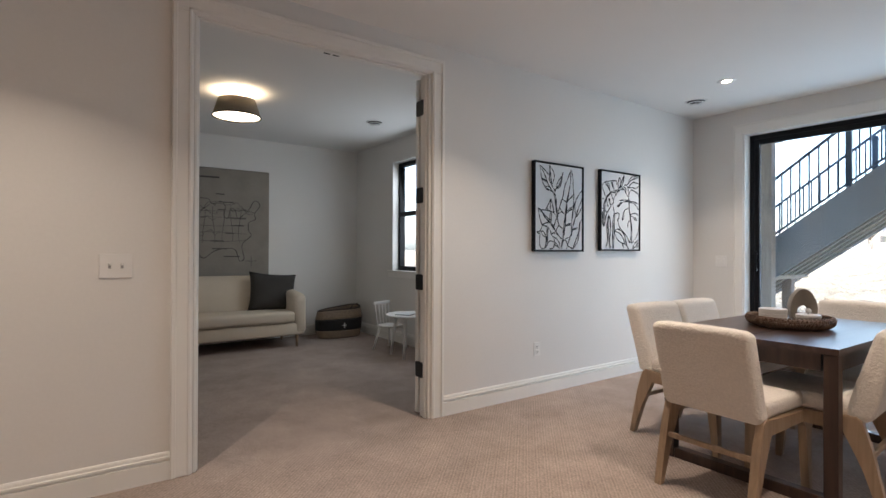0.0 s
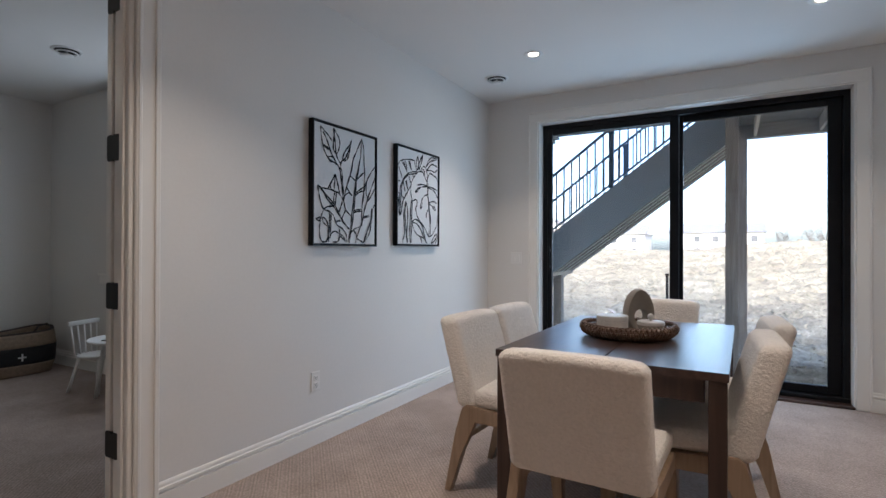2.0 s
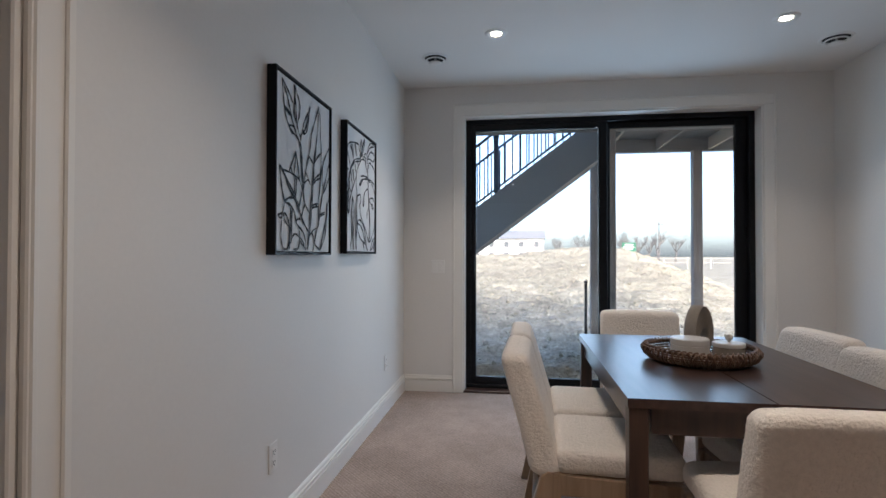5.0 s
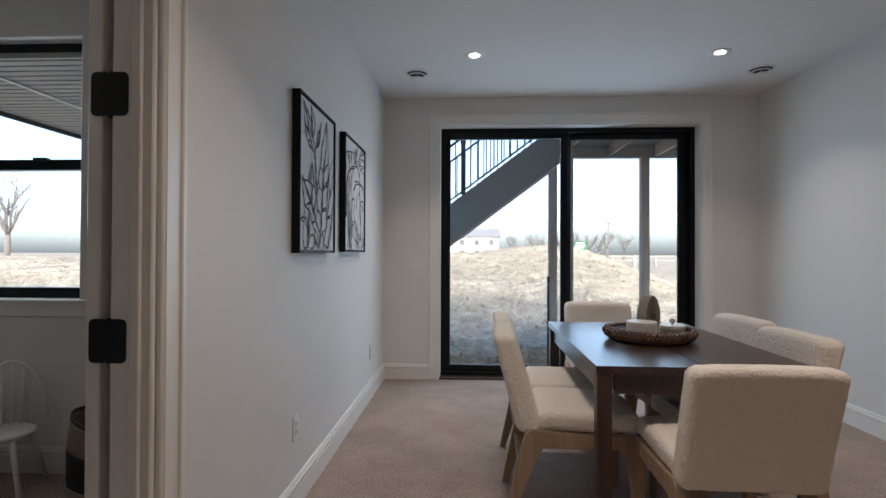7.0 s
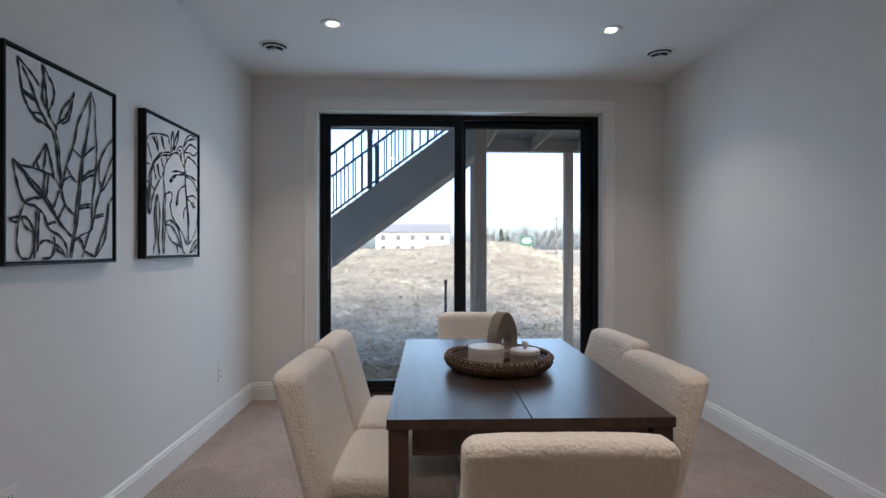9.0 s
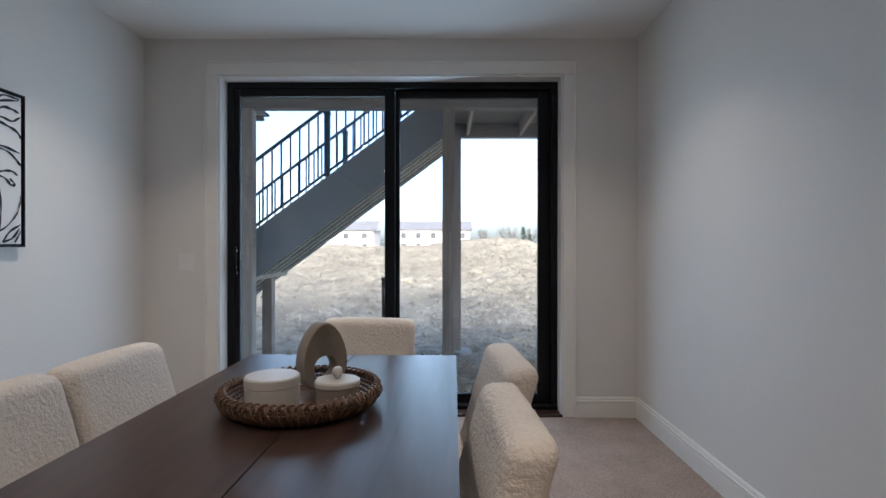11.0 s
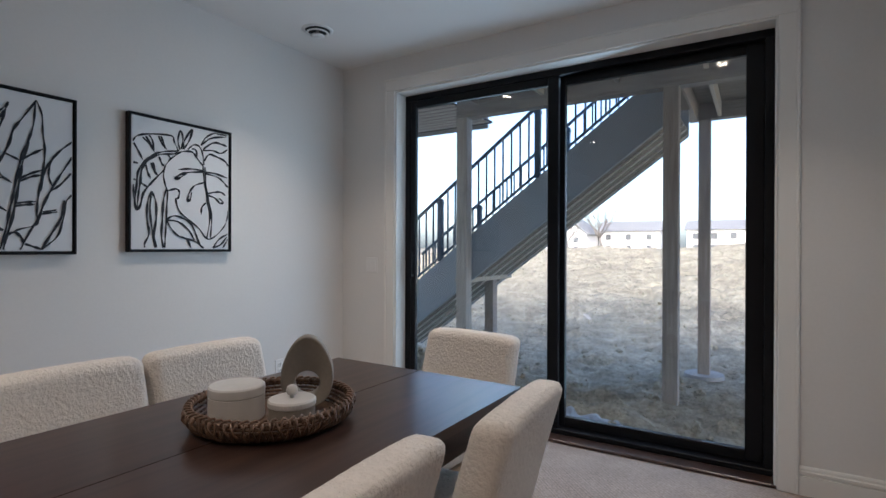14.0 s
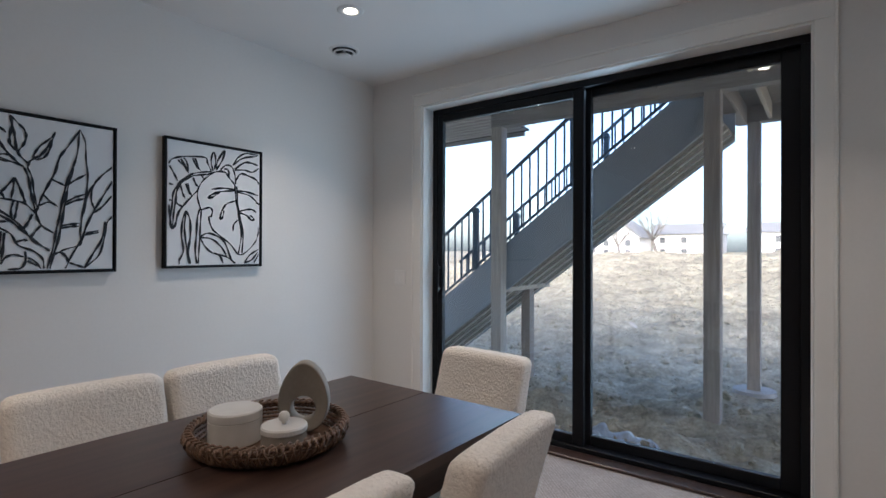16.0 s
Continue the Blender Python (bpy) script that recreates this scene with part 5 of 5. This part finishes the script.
# ---- distance ----
def far_building(x, y0, y1, eaves, ridge, label, gable=False):
    z0 = ground_height(x, (y0 + y1) / 2) - 0.3
    b = thing("far_house", label, "house", "far houses", pose(x, y0, z0))
    w, dep = y1 - y0, 9.0
    part("wall", box((0, 0, 0), (dep, w, eaves)), SIDING, b)
    if gable:
        part("roof", prism([(-0.4, eaves - 0.1), (w / 2, ridge), (w + 0.4, eaves - 0.1), (w + 0.4, eaves + 0.15), (w / 2, ridge + 0.3), (-0.4, eaves + 0.15)], "x", -0.4, dep + 0.4), ROOF, b)
        part("gable_wall", prism([(0, eaves), (w, eaves), (w / 2, ridge)], "x", 0, 0.2), SIDING, b)
    else:
        part("roof", prism([(-0.5, eaves), (dep + 0.5, eaves), (dep / 2, ridge)], "y", -0.4, w + 0.4), ROOF, b)
        for y in (-0.43, w + 0.40):
            part("gable_wall", prism([(0.0, eaves), (dep, eaves), (dep / 2, ridge - 0.2)], "y", y, y + 0.03), SIDING, b)
    k = max(2, int(w / 2.6))
    for i in range(k):
        yc = w * (i + 0.5) / k
        for zc, hh in ((eaves * 0.30, 1.3), (eaves * 0.76, 1.2)):
            f = part("window", box((-0.05, yc - 0.55, zc - hh / 2), (0.03, yc + 0.55, zc + hh / 2)), TRIM, b)
            part("pane", box((-0.08, yc - 0.45, zc - hh / 2 + 0.1), (-0.05, yc + 0.45, zc + hh / 2 - 0.1)), PANE, f)


far_building(95, 14.5, 24.6, 4.3, 6.2, "white two-storey row house with a grey roof")
far_building(95, -3.0, 10.4, 4.3, 6.0, "long white row house with a grey roof")
far_building(88, 24.8, 32.0, 3.6, 6.6, "white gabled house beyond the dirt", True)
far_building(150, 45, 60, 5, 7.5, "white house far across the site")
far_building(190, -92, -78, 4.0, 6.5, "low white house far across the field")


def bare_tree(x, y, h, seed, label, stout=1.0):
    rng = random.Random(seed)
    z0 = ground_height(x, y) - 0.1
    t = thing("bare_tree", label, "tree", "bare trees", pose(x, y, z0))
    tr, cr = bmesh.new(), bmesh.new()
    fork = Vector((rng.uniform(-0.1, 0.1) * h, rng.uniform(-0.1, 0.1) * h, 0.34 * h))
    add_tube(tr, [(0, 0, 0), fork * 0.5 + Vector((0.02 * h, 0, 0)), fork], 0.018 * h * stout, 0.013 * h * stout, 8)
    def limb(p, d, length, r, depth):
        pts = [p]
        for k in range(3):
            d = (d + Vector((rng.uniform(-0.25, 0.25), rng.uniform(-0.25, 0.25), 0.06))).normalized()
            pts.append(pts[-1] + d * length / 3)
        add_tube(cr, pts, r, r * 0.6, 5 if depth > 1 else 4)
        if depth:
            for _ in range(3 if depth > 1 else 4):
                q = pts[rng.choice((1, 2, 3))]
                e = (d + Vector((rng.uniform(-0.9, 0.9), rng.uniform(-0.9, 0.9), rng.uniform(-0.1, 0.6)))).normalized()
                limb(q, e, length * rng.uniform(0.5, 0.75), r * 0.5, depth - 1)
    for k in range(5):
        a = 2 * math.pi * k / 5 + rng.random()
        limb(fork, Vector((math.cos(a) * 0.6, math.sin(a) * 0.6, 0.9)).normalized(), h * 0.33, 0.008 * h * stout, 4)
    part("trunk", tr, BARK, t, smooth=True)
    part("crown", cr, BARK, t, "bare leafless branches", True)


for x, y, h, sd in ((92, 23, 8.5, 1), (70, 22, 5.5, 2), (115, -17, 6.5, 3), (120, -21, 7.5, 4), (118, -25, 6.5, 5), (125, -31, 8.0, 6), (38, 37.5, 7.0, 7), (56, 57, 5.5, 8), (130, -36, 7.0, 9), (110, -13, 6.5, 10), (95, -9, 5.0, 12), (100, -6, 5.5, 13), (122, -28, 6.0, 11)):
    bare_tree(x, y, h, sd, "leafless pale tree beyond the dirt", 2.0)
pl = thing("utility_pole", "thin wooden utility pole far off", "pole", m=pose(118, -29, ground_height(118, -29)))
part("shaft", tube([(0, 0, -0.2), (0, 0, 9.0)], 0.16, 0.11, 8), BARK, pl)
part("cross_arm", box((-0.08, -1.0, 8.2), (0.08, 1.0, 8.4)), BARK, pl)
z0 = ground_height(45.6, -7.0)
sg = thing("site_sign", "green site sign with white lettering on two posts", "sign", m=pose(45.6, -7.0, z0))
bd = part("board", box((-0.03, -0.56, 1.60), (0.03, 0.56, 2.40), 0.01, 1), GREENPAINT, sg)
for z1, half in ((2.22, 0.34), (2.02, 0.44), (1.86, 0.28)):
    part("lettering_bar", box((-0.038, -half, z1 - 0.045), (-0.030, half, z1 + 0.045)), WHITEWOOD, bd)
for y in (-0.45, 0.45):
    part("post", box((0.03, y - 0.05, -0.1), (0.12, y + 0.05, 2.40), 0.008, 1), SCRAP, sg)


def conifer(x, y, h, seed):
    """A narrow spruce: a tapered trunk and drooping sprays of small needles, shorter towards the tip."""
    rng = random.Random(seed)
    t = thing("spruce", "narrow dark green spruce far across the field", "tree", "far spruces", pose(x, y, ground_height(x, y) - 0.1))
    part("trunk", tube([(0, 0, 0), (0.03, 0, h * 0.5), (0, 0, h)], 0.018 * h, 0.004 * h, 7), BARK, t, smooth=True)
    bm = bmesh.new()
    for k in range(150):
        f = (k + rng.random()) / 150
        z = h * (0.10 + 0.90 * f)
        reach = 0.20 * h * (1 - f) ** 0.8 * rng.uniform(0.55, 1.1) + 0.02 * h
        a = rng.uniform(0, 2 * math.pi)
        c, q = math.cos(a), math.sin(a)
        for j in range(4):
            d = reach * (0.35 + 0.22 * j)
            zz, w = z - 0.28 * d + rng.uniform(-0.03, 0.03) * h, 0.022 * h * rng.uniform(0.7, 1.3)
            v = [bm.verts.new((c * d + p * w * -q + o * w * c, q * d + p * w * c + o * w * q, zz + u * w)) for p, o, u in ((-1, 0, 0), (1, 0, 0.1), (0, 1.8, -0.5), (0, 0.4, 0.8))]
            bm.faces.new((v[0], v[1], v[2]))
            bm.faces.new((v[0], v[3], v[1]))
            bm.faces.new((v[0], v[2], v[3]))
            bm.faces.new((v[1], v[3], v[2]))
    part("crown", bm, NEEDLES, t, "layered dark green needle sprays")


conifer(110, -14.9, 5.6, 31)
conifer(112, -16.6, 4.2, 32)
z0 = ground_height(80, 4.2)
tc = thing("teal_bin", "teal covered bin near the far houses", "bin", m=pose(80, 4.2, z0))
part("body", box((0, 0, 0), (1.2, 1.3, 0.75), 0.05, 1), TEAL, tc)
part("lid", box((-0.05, -0.05, 0.75), (1.25, 1.35, 0.85), 0.03, 1), TEAL, tc)
fence = thing("field_fence", "pale post and wire fence across the field", "fence")
for i in range(22):
    y = -9.0 - 2.4 * i
    part("post", box((59.94, y - 0.06, ground_height(60, y) - 0.1), (60.06, y + 0.06, ground_height(60, y) + 1.15)), SCRAP, fence)
for hgt in (0.6, 1.05):
    part("rail", tube([(60, -9.0 - 2.4 * i, ground_height(60, -9.0 - 2.4 * i) + hgt) for i in range(22)], 0.025, seg=5), SCRAP, fence)
